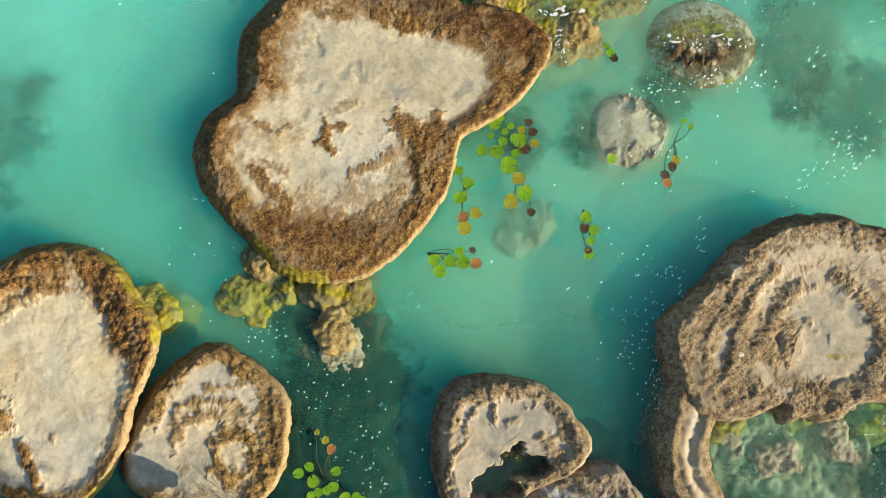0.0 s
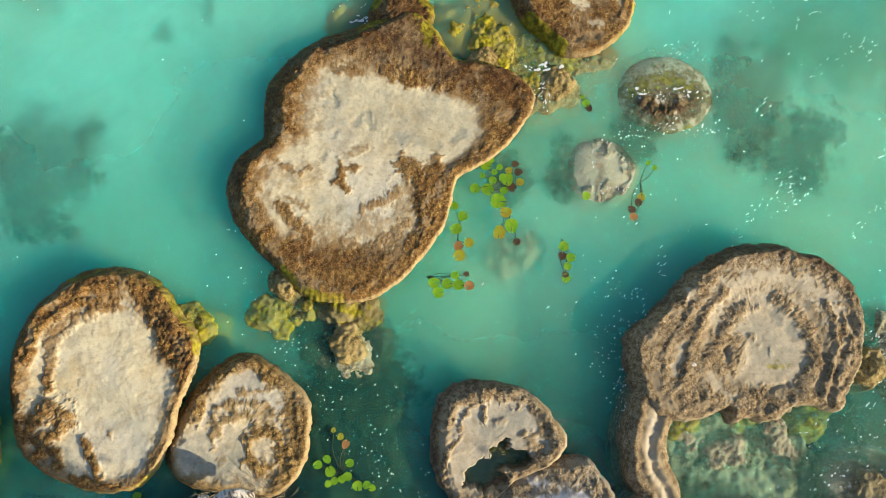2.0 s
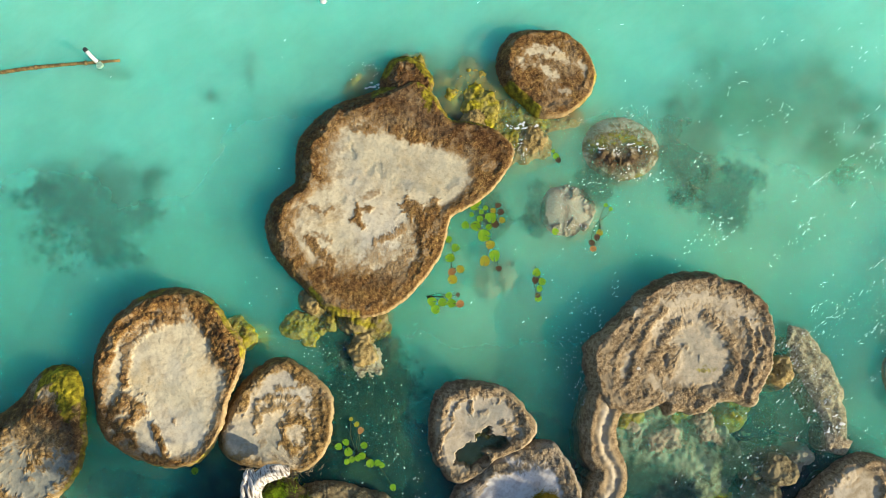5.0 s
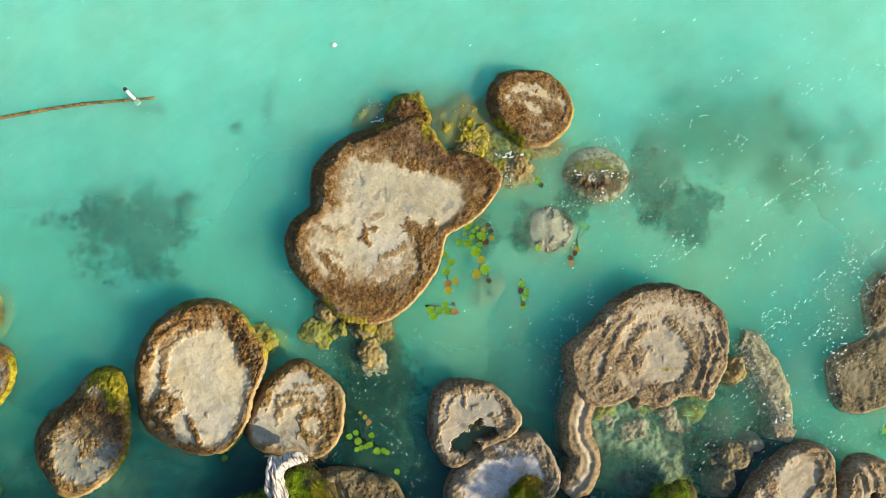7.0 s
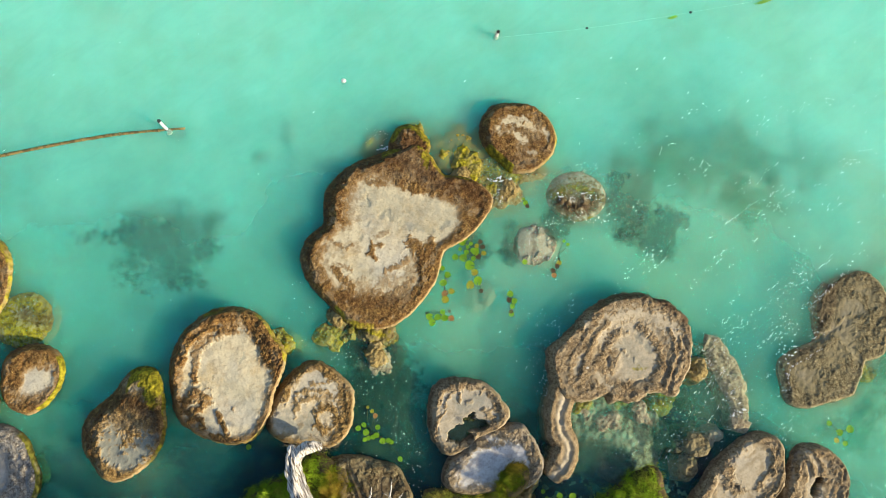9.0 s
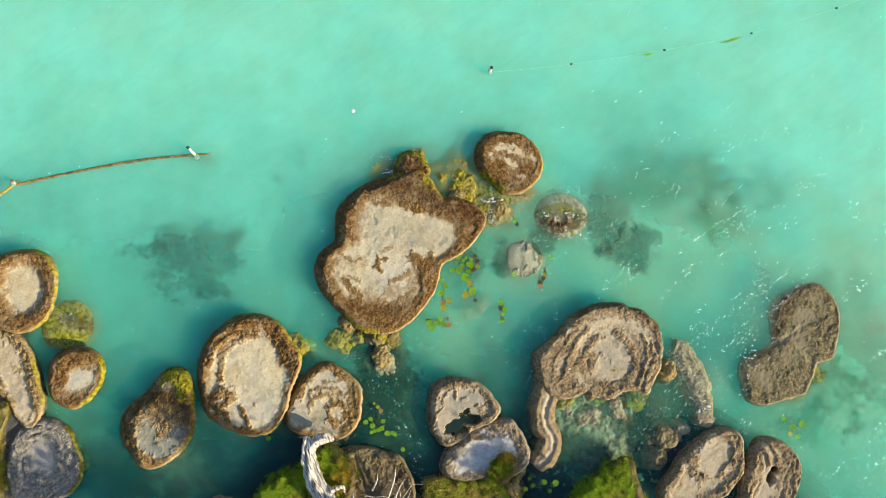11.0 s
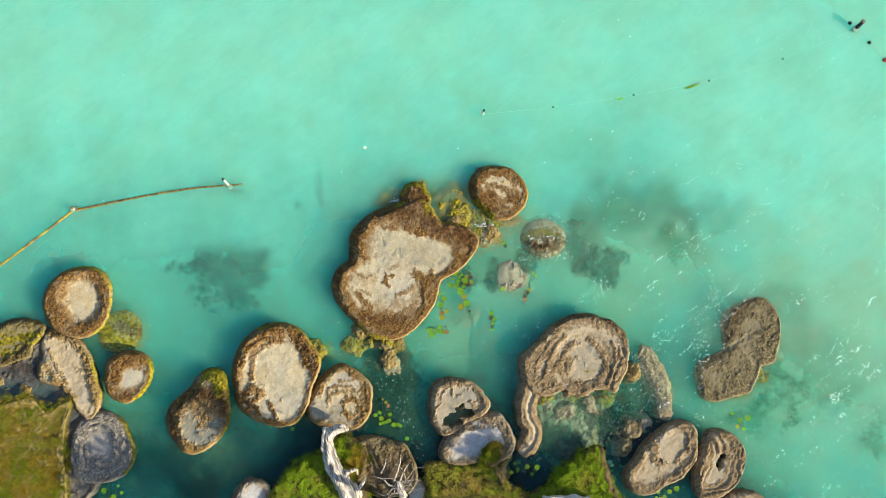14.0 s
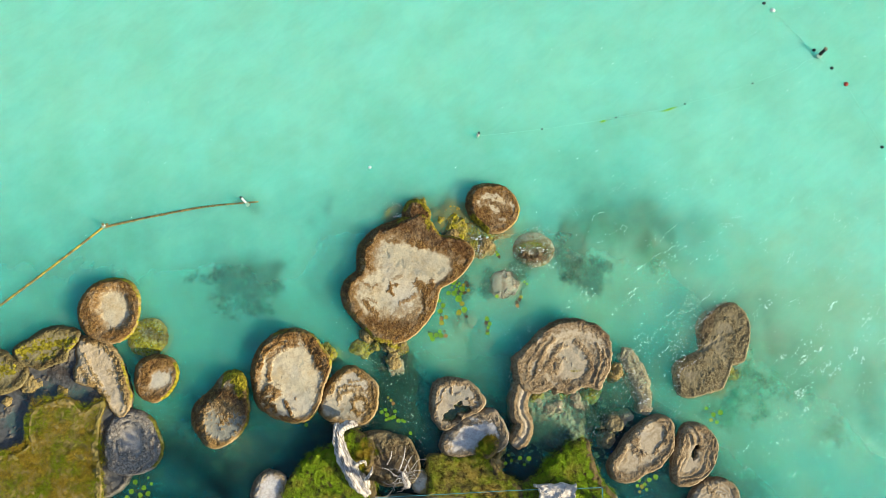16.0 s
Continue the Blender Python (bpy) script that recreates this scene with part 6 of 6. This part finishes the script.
lily("green lily leaves by the ash-grey plate", [(-7.62, -2.71, 0.066, "g"), (-7.39, -2.85, 0.066, "g"), (-7.27, -2.99, 0.066, "g"), (-7.47, -3.03, 0.066, "g"), (-7.70, -2.94, 0.066, "g"), (-7.55, -2.5, 0.033, "g"), (-7.2, -2.75, 0.046, "g"),
     (-7.8, -3.1, 0.066, "g"), (-7.3, -2.6, 0.033, "g"), (-7.6, -3.2, 0.066, "y")], (-7.5, -2.9))
lily("small lily leaves off the kidney rock", [(7.30, -0.94, 0.06, "g"), (7.49, -0.88, 0.07, "g"), (7.23, -1.08, 0.05, "y"), (7.38, -1.13, 0.05, "g"), (7.12, -0.78, 0.05, "g")], (7.3, -0.9))
lily("drowned green lily leaf near the plate", [(-3.29, -1.26, 0.05, "g")], (-3.25, -1.2))

# ---- floating poles, posts, buoys ----
k = Mat("bamboo", 0.6, 0.3)
M_BAMBOO = k.done(k.mix(k.ramp(k.noise(9, 4), 0.4, 0.65), (0.30, 0.20, 0.07), (0.13, 0.09, 0.035)), None, k.bump(k.noise(40, 3), 0.4, 0.005))
k = Mat("bamboo_yellow", 0.6, 0.3)
M_YELLOW = k.done(k.mix(k.ramp(k.noise(3, 4), 0.4, 0.6), (0.48, 0.36, 0.05), (0.20, 0.14, 0.05)), None, k.bump(k.noise(40, 3), 0.4, 0.005))
M_WHITE = plain("white_pipe", (0.80, 0.80, 0.78), 0.4, 0.12)
M_BLACK = plain("black_rubber", (0.025, 0.025, 0.028), 0.6, 0.3)
M_RED = plain("red_float", (0.45, 0.06, 0.04), 0.5)
M_ROPE = plain("thin_rope", (0.36, 0.60, 0.47), 0.8)

pole = thing("floating_pole", "long brown bamboo pole floating on the water", "pole", "floating bamboo poles")
part("cane", tube([(-4.83, 4.69, 0.01, 0.02), (-6.2, 4.55, 0.012, 0.028), (-7.6, 4.28, 0.01, 0.03), (-9.06, 3.94, 0.01, 0.03)], 10, 40, 0, 0.12, 2), M_BAMBOO, pole)
for f in (0.12, 0.3, 0.47, 0.63, 0.8):
    p = spine([(-4.83, 4.69, 0.01), (-6.2, 4.55, 0.012), (-7.6, 4.28, 0.01), (-9.06, 3.94, 0.01)], 101)[int(f * 100)]
    q = spine([(-4.83, 4.69, 0.01), (-6.2, 4.55, 0.012), (-7.6, 4.28, 0.01), (-9.06, 3.94, 0.01)], 101)[int(f * 100) + 1]
    part("node_ring", tube([(*p, 0.034), (*q, 0.034)], 10, 3), M_BAMBOO, pole)
pole = thing("floating_pole", "long yellowish bamboo pole floating on the water", "pole", "floating bamboo poles")
part("cane", tube([(-8.9, 4.05, 0.015, 0.028), (-9.9, 3.2, 0.012, 0.03), (-10.8, 2.45, 0.01, 0.03), (-11.7, 1.72, 0.01, 0.03), (-12.9, 0.8, 0.0, 0.03)], 10, 40, 0, 0.12, 5), M_YELLOW, pole)


def post(label, at, h, r, body, cap, lean=(0, 0)):
    ob = thing("marker_post", label, "post", "marker posts in the lagoon", (*at, 0))
    part("pipe", tube([(0, 0, -0.6, r), (lean[0] * 0.5, lean[1] * 0.5, h * 0.5, r), (*lean, h, r)], 14, 8), body, ob)
    part("cap", tube([(*lean, h - 0.004, r * 1.12), (lean[0] * 1.1, lean[1] * 1.1, h + 0.03, r * 1.08), (lean[0] * 1.12, lean[1] * 1.12, h + 0.045, r * 0.6)], 14, 6), cap, ob)
    part("lashing", tube([(0, 0, 0.005, r * 1.7), (0, 0, 0.03, r * 1.8), (0, 0, 0.05, r * 1.5)], 10, 5, 0, 0.3, 1), M_ROPE, ob)
    return ob


post("white pipe post with black cap at the pole end", (-5.12, 4.60), 0.2, 0.031, M_WHITE, M_BLACK, (-0.13, 0.15))
post("short white pipe post at the pole joint", (-9.0, 3.98), 0.12, 0.035, M_WHITE, M_BAMBOO, (0.02, 0.03))
post("white pipe post with red-brown foot", (1.18, 6.60), 0.18, 0.03, M_WHITE, M_BLACK, (0.03, 0.03))
post("dark weathered marker post", (10.87, 9.02), 0.24, 0.05, M_BLACK, M_STAKE, (0.08, 0.1))


def buoy(label, at, r, mat):
    bm = bmesh.new()
    bmesh.ops.create_uvsphere(bm, u_segments=14, v_segments=9, radius=r)
    for v in bm.verts:
        v.co.z = v.co.z * 0.85 + 0.25 * r
        v.co.x *= 1.15
    for f in bm.faces:
        f.smooth = True
    ob = thing("float", label, "buoy", "small floats on the rope", (*at, 0))
    part("ball", bm, mat, ob)
    part("eyelet", tube([(r * 1.05, 0, r * 0.25, r * 0.25), (r * 1.3, 0, r * 0.25, r * 0.2), (r * 1.5, 0, r * 0.2, r * 0.12)], 8, 5), M_ROPE, ob)
    return ob


buoy("small white float on open water", (-1.8, 5.68), 0.045, M_WHITE)
for at in ((2.98, 6.81), (5.05, 7.16), (7.0, 7.57), (8.94, 8.19)):
    buoy("tiny dark float on a thin rope", at, 0.026, M_BLACK)
for at in ((11.21, 8.66), (9.43, 10.63), (10.75, 9.2), (12.41, 6.34)):
    buoy("small black float on a thin rope", at, 0.046, M_BLACK)
for at in ((11.57, 8.18), (9.67, 10.41)):
    buoy("small faded red and white float", at, 0.06, M_RED if at[0] > 11 else M_WHITE)
rope = thing("rope", "thin pale float line along the water", "rope", "float lines")
part("line", tube([(1.18, 6.6, 0.002, 0.0015), (2.98, 6.81, 0.002, 0.0015), (5.05, 7.16, 0.002, 0.0015), (7.0, 7.57, 0.002, 0.0015), (8.94, 8.19, 0.002, 0.0015), (10.87, 9.02, 0.002, 0.0015)], 5, 60), M_ROPE, rope)
rope = thing("rope", "thin pale float line along the water", "rope", "float lines")
part("line", tube([(8.9, 11.3, 0.002, 0.0015), (9.67, 10.41, 0.002, 0.0015), (10.87, 9.02, 0.002, 0.0015), (11.57, 8.18, 0.002, 0.0015), (12.41, 6.4, 0.002, 0.0015)], 5, 40), M_ROPE, rope)
for x, y, l, turn_ in ((4.69, 7.05, 0.12, 0.2), (6.55, 7.41, 0.28, 0.24)):
    weed = thing("drift_weed", "bright green weed strand caught on the rope", "water weed", "weed on the float line", (x, y, 0))
    for n in range(5):
        o = (n - 2) * 0.008
        part("blade", tube([(-l * (0.6 + 0.15 * (n % 3)), -l * turn_ + o, 0.006, 0.003), (0, o * 1.6, 0.008, 0.009), (l * (0.7 + 0.1 * (n % 2)), l * turn_ + o, 0.006, 0.003)], 6, 8), M_PAD, weed)

# ---- drifting foam, sun glints and lake weed ----
# white for foam, and for sun glints laid on the water as flecks
M_FOAM_GLINT = plain("foam", (0.85, 0.87, 0.86), 0.35, 0.08)
rs = np.random.RandomState(12)


def flecks(name, spots, size, label, slant, slim=1.0, high=0.006):
    """Flat irregular white flecks lying on the water, for foam and for sun glints."""
    verts, faces = [], []
    for x, y in spots:
        n = 6
        l, w = size * rs.uniform(0.35, 1.0) ** 2 * (1.2 + 1.4 * slim), size * rs.uniform(0.16, 0.36) * (2.2 - 1.2 * slim) * rs.uniform(0.5, 1.3)
        a0 = slant + rs.normal(0, 0.35)
        i0 = len(verts)
        for i in range(n):
            a = 2 * math.pi * i / n
            px, py = l * math.cos(a) * rs.uniform(0.75, 1.2), w * math.sin(a) * rs.uniform(0.75, 1.2)
            verts.append((x + px * math.cos(a0) - py * math.sin(a0), y + px * math.sin(a0) + py * math.cos(a0), high))
        verts.append((x, y, high + 0.006))
        faces += [(i0 + i, i0 + (i + 1) % n, i0 + n) for i in range(n)]
    return tagged(new(name, mesh_from(name, verts, faces, M_FOAM_GLINT)), label, "foam", kind="stuff")


def blob(cx, cy, sx, sy, n):
    return np.stack([rs.normal(cx, sx, n), rs.normal(cy, sy, n)], -1)


flecks("foam", np.vstack([blob(-1.66, 0.42, 0.12, 0.12, 26), blob(-0.95, -0.35, 0.25, 0.4, 60), blob(-0.6, -0.85, 0.12, 0.2, 30), blob(1.88, 0.28, 0.12, 0.2, 34),
                          blob(2.02, -0.2, 0.07, 0.22, 60), blob(2.05, 0.6, 0.25, 0.4, 70), blob(-2.2, 1.5, 0.25, 0.6, 50), blob(-0.3, -1.6, 0.12, 0.3, 40)]), 0.011, "small white foam flecks drifting in the channel", 0.9, 0.1)
# the lagoon blob about (5.25, -0.4) stands for sun sparkle
flecks("foam", np.vstack([blob(1.27, 3.4, 0.07, 0.09, 50), blob(2.8, 2.95, 0.3, 0.06, 40), blob(2.7, 3.36, 0.3, 0.04, 40), blob(2.25, 2.85, 0.2, 0.08, 24), blob(-1.0, 4.6, 0.2, 0.08, 20), blob(5.0, 0.1, 0.15, 0.12, 30), blob(5.5, -0.75, 0.1, 0.2, 40), blob(5.25, -0.4, 0.28, 0.4, 110), blob(4.4, -0.9, 0.4, 0.25, 50), blob(6.45, 1.1, 0.15, 0.4, 60), blob(6.9, 2.0, 0.15, 0.2, 50), blob(7.3, 0.95, 0.2, 0.06, 14), blob(1.95, 2.2, 0.2, 0.04, 20), blob(4.9, 0.35, 0.1, 0.15, 30)]),
       0.014, "white ripple foam and sun glints round drowned rocks", 0.8, 0.3)
flecks("foam", np.vstack([blob(2.9, 3.42, 0.12, 0.03, 9), blob(2.42, 3.4, 0.06, 0.06, 6), blob(-0.95, 4.3, 0.1, 0.03, 16), blob(1.2, 3.72, 0.12, 0.03, 18), blob(7.2, 1.05, 0.16, 0.04, 6), blob(2.18, -0.10, 0.03, 0.09, 26), blob(2.08, -0.40, 0.03, 0.08, 12), blob(6.5, 0.55, 0.12, 0.12, 20), blob(5.5, -0.7, 0.08, 0.14, 24)]), 0.032, "ragged white foam where ripples break on the rocks", 0.3, 0.1)


def washed(points, n, spread):
    """Foam spots strewn along a water line."""
    line = spine([(x, y, 0, 0) for x, y in points], 200)[:, :2]
    clumps = line[np.clip((rs.beta(0.5, 0.5, n) * 0.3 + rs.randint(0, 4, n) * 0.235) * 200, 0, 199).astype(int)]
    return clumps + rs.normal(0, spread, (n, 2))


flecks("foam", np.vstack([washed([(6.95, 1.29), (7.15, 1.49), (7.35, 1.68), (7.6, 1.94)], 70, 0.018), washed([(7.12, 0.88), (7.3, 0.65), (7.61, 0.81), (7.78, 1.15)], 60, 0.014), washed([(7.3, 0.65), (6.82, 0.38), (6.47, 0.15), (6.46, -0.18)], 60, 0.016), washed([(7.39, -0.34), (7.75, 0.06), (7.87, 0.36), (8.16, 0.47)], 36, 0.02)]), 0.013, "white foam lines washing over the kidney shaped rock", 0.6, 0.2, 0.035)
# glitter: the sun's glints on wavelets, put in as white flecks
streaks = []
for n in range(15):
    x0, y0 = rs.normal(9.9, 0.7), rs.normal(0.3, 0.7)
    m = rs.randint(5, 16)
    along = np.cumsum(rs.exponential(0.035, m))
    streaks.append(np.stack([x0 + along * 0.7 + rs.normal(0, 0.04, m), y0 + along * 0.72 + rs.normal(0, 0.04, m)], -1))
flecks("glitter", np.vstack(streaks), 0.026, "broken sun glints on wavelets off the reef, laid as white flecks", 0.75, 0.5)
wide = np.stack([rs.uniform(-11, 13, 1900), rs.uniform(-2.5, 11, 1900)], -1)
keep = rs.uniform(size=1900) < np.clip(0.1 + 0.06 * (wide[:, 0] + 1) - 0.03 * np.abs(wide[:, 1] - 2), 0.06, 0.9)
rows = []
for n in range(75):
    x0, y0 = rs.uniform(1.6, 13), rs.uniform(-2.6, 5.5)
    m = rs.randint(6, 22)
    along = np.cumsum(rs.exponential(0.05, m))
    rows.append(np.stack([x0 + along * 0.72 + rs.normal(0, 0.09, m), y0 + along * 0.62 + rs.normal(0, 0.07, m)], -1))
flecks("glitter", np.vstack(rows), 0.015, "short sun glints along the wavelets, laid as white flecks", 0.8)
crests = []
for n in range(38):
    x0, y0 = rs.normal(6.0, 0.9), rs.normal(1.2, 1.3)
    m = rs.randint(4, 12)
    along = np.cumsum(rs.exponential(0.06, m))
    crests.append(np.stack([x0 + along * 0.76 + rs.normal(0, 0.02, m), y0 + along * 0.6 + rs.normal(0, 0.02, m)], -1))
flecks("glitter", np.vstack(crests), 0.019, "streaks of sun glint along the wave crests, laid as white flecks", 0.72)
flecks("glitter", wide[keep], 0.015, "scattered sun glints on the ripples, laid as white flecks", 0.85)



def weed_material(name, dark, light, cover):
    k = Mat(name, 0.9, 0.1)
    k.done(k.mix(k.ramp(k.noise(5.0, 5, 0.65), 0.4, 0.65), dark, light))
    k.put(k.ramp(k.math("ADD", k.attr("thick"), k.math("MULTIPLY", k.math("SUBTRACT", k.noise(7.0, 5, 0.65), 0.5), 0.55)), 0.05, 1.0, 0.0, cover), k.b.inputs["Alpha"])
    return k.m


M_WEED = weed_material("lake_weed", (0.01, 0.22, 0.10), (0.03, 0.31, 0.125), 0.47)
# dark weed tone, laid over the channel for its shade as well
M_MURK = weed_material("weed_and_shade", (0.014, 0.08, 0.06), (0.045, 0.13, 0.075), 0.6)


def weed_bed(label, parts_, seed, mat=M_WEED):
    """A ragged low mat of weed over the lake bed as (x, y, spread x, spread y, density)."""
    xs, ys = [p[0] for p in parts_], [p[1] for p in parts_]
    verts, faces, thick = [], [], []
    for cx, cy, sx, sy, dense in parts_:
        nx, ny = int(min(150, 5.2 * sx / 0.025)), int(min(150, 5.2 * sy / 0.025))
        X, Y = np.meshgrid(np.linspace(cx - 2.6 * sx, cx + 2.6 * sx, nx), np.linspace(cy - 2.6 * sy, cy + 2.6 * sy, ny), indexing="ij")
        q = ((X - cx) / sx) ** 2 + ((Y - cy) / sy) ** 2
        h = dense + 0.5 - 0.3 * q + 0.6 * fbm(X * 1.6 + seed, Y * 1.6, 5, 0.65) + 0.2 * fbm(X * 7, Y * 7, 4, 0.6)
        thick += smooth(-0.4, 1.1, h).ravel().tolist()
        Z = -0.117 + 0.05 * smooth(-0.5, 1.2, h) + 0.006 * fbm(X * 14, Y * 14, 2)
        ids = np.arange(nx * ny).reshape(nx, ny) + len(verts)
        f = np.stack([ids[:-1, :-1], ids[1:, :-1], ids[1:, 1:], ids[:-1, 1:]], -1).reshape(-1, 4)
        faces += f[(h.ravel()[f - len(verts)] > -0.3).all(1)].tolist()
        verts += np.stack([X, Y, Z + 0.0007 * len(verts) ** 0.25], -1).reshape(-1, 3).tolist()
    return tagged(new("lake_weed", mesh_from("lake_weed", verts, faces, mat, [("thick", thick)])), label, "water weed", kind="stuff")


weed_bed("dark drowned weed patch on the pale lake bed", [(-5.1, 2.42, 0.55, 0.42, 0.8), (-4.3, 2.8, 0.2, 0.25, 0.1), (-6.3, 2.6, 0.5, 0.2, -0.1)], 2, M_MURK)
weed_bed("wide drowned weed bed on the pale lake bed", [(5.0, 4.25, 0.75, 0.45, 0.65), (6.6, 4.15, 1.1, 0.5, 0.02), (6.2, 3.4, 1.0, 0.45, -0.02)], 3)
weed_bed("dark drowned weed clump on the pale lake bed", [(3.75, 3.35, 0.25, 0.42, 0.9), (4.2, 2.75, 0.32, 0.26, 0.9)], 3, M_MURK)
weed_bed("scattered drowned weed by the kidney rock", [(8.3, -0.2, 0.4, 0.5, 0.2), (8.6, 1.9, 0.5, 0.4, 0.1), (9.3, 0.2, 0.9, 0.8, 0.0), (7.6, -0.9, 0.5, 0.3, 0.2), (11.5, -0.5, 0.4, 0.9, 0.1), (10.5, -1.4, 0.4, 0.3, 0.1), (12.3, 11.0, 0.8, 0.25, 0.1)], 4)
# patches about (-0.9, 0) paint the dark shade below the reef foot
weed_bed("dark weed and painted shade in the channel and under the lily leaves", [(0.8, 2.35, 0.15, 0.2, 0.6), (-0.9, 0.0, 0.34, 0.3, 1.1), (-0.85, -0.1, 0.3, 0.3, 1.1), (-1.35, 0.45, 0.18, 0.2, 0.7), (-0.95, -0.7, 0.3, 0.4, 0.8), (-0.8, -1.2, 0.35, 0.3, 0.7), (2.35, 2.9, 0.2, 0.2, 0.6), (1.45, 2.5, 0.12, 0.25, 0.5), (1.3, 2.25, 0.1, 0.1, 0.2), (-4.9, 4.5, 0.15, 0.1, 0.2), (-2.9, 4.6, 0.08, 0.2, 0.3), (-3.4, 4.2, 0.1, 0.1, 0.1)], 5, M_MURK)

weed_bed("dark mud and weed on the lagoon floor", [(2.8, -1.4, 0.4, 0.2, 0.5), (4.25, -1.05, 0.3, 0.2, 0.4), (4.6, -0.4, 0.15, 0.25, 0.3)], 6, M_MURK)

# ---- scraps on the lawn ----
for x, y, r_ in ((-10.12, -3.22, 0.035), (-9.35, -3.5, 0.02)):
    bm = bmesh.new()
    bmesh.ops.create_icosphere(bm, subdivisions=2, radius=r_)
    for v in bm.verts:
        v.co = Vector((v.co.x * 1.7, v.co.y * 0.8, v.co.z * 0.5)) * (1 + 0.25 * noise.noise(v.co * 40))
    ob = thing("stone", "small white stone lying in the lawn", "stone", "", (x, y, 0.235))
    part("stone_body", bm, M_WHITE, ob)
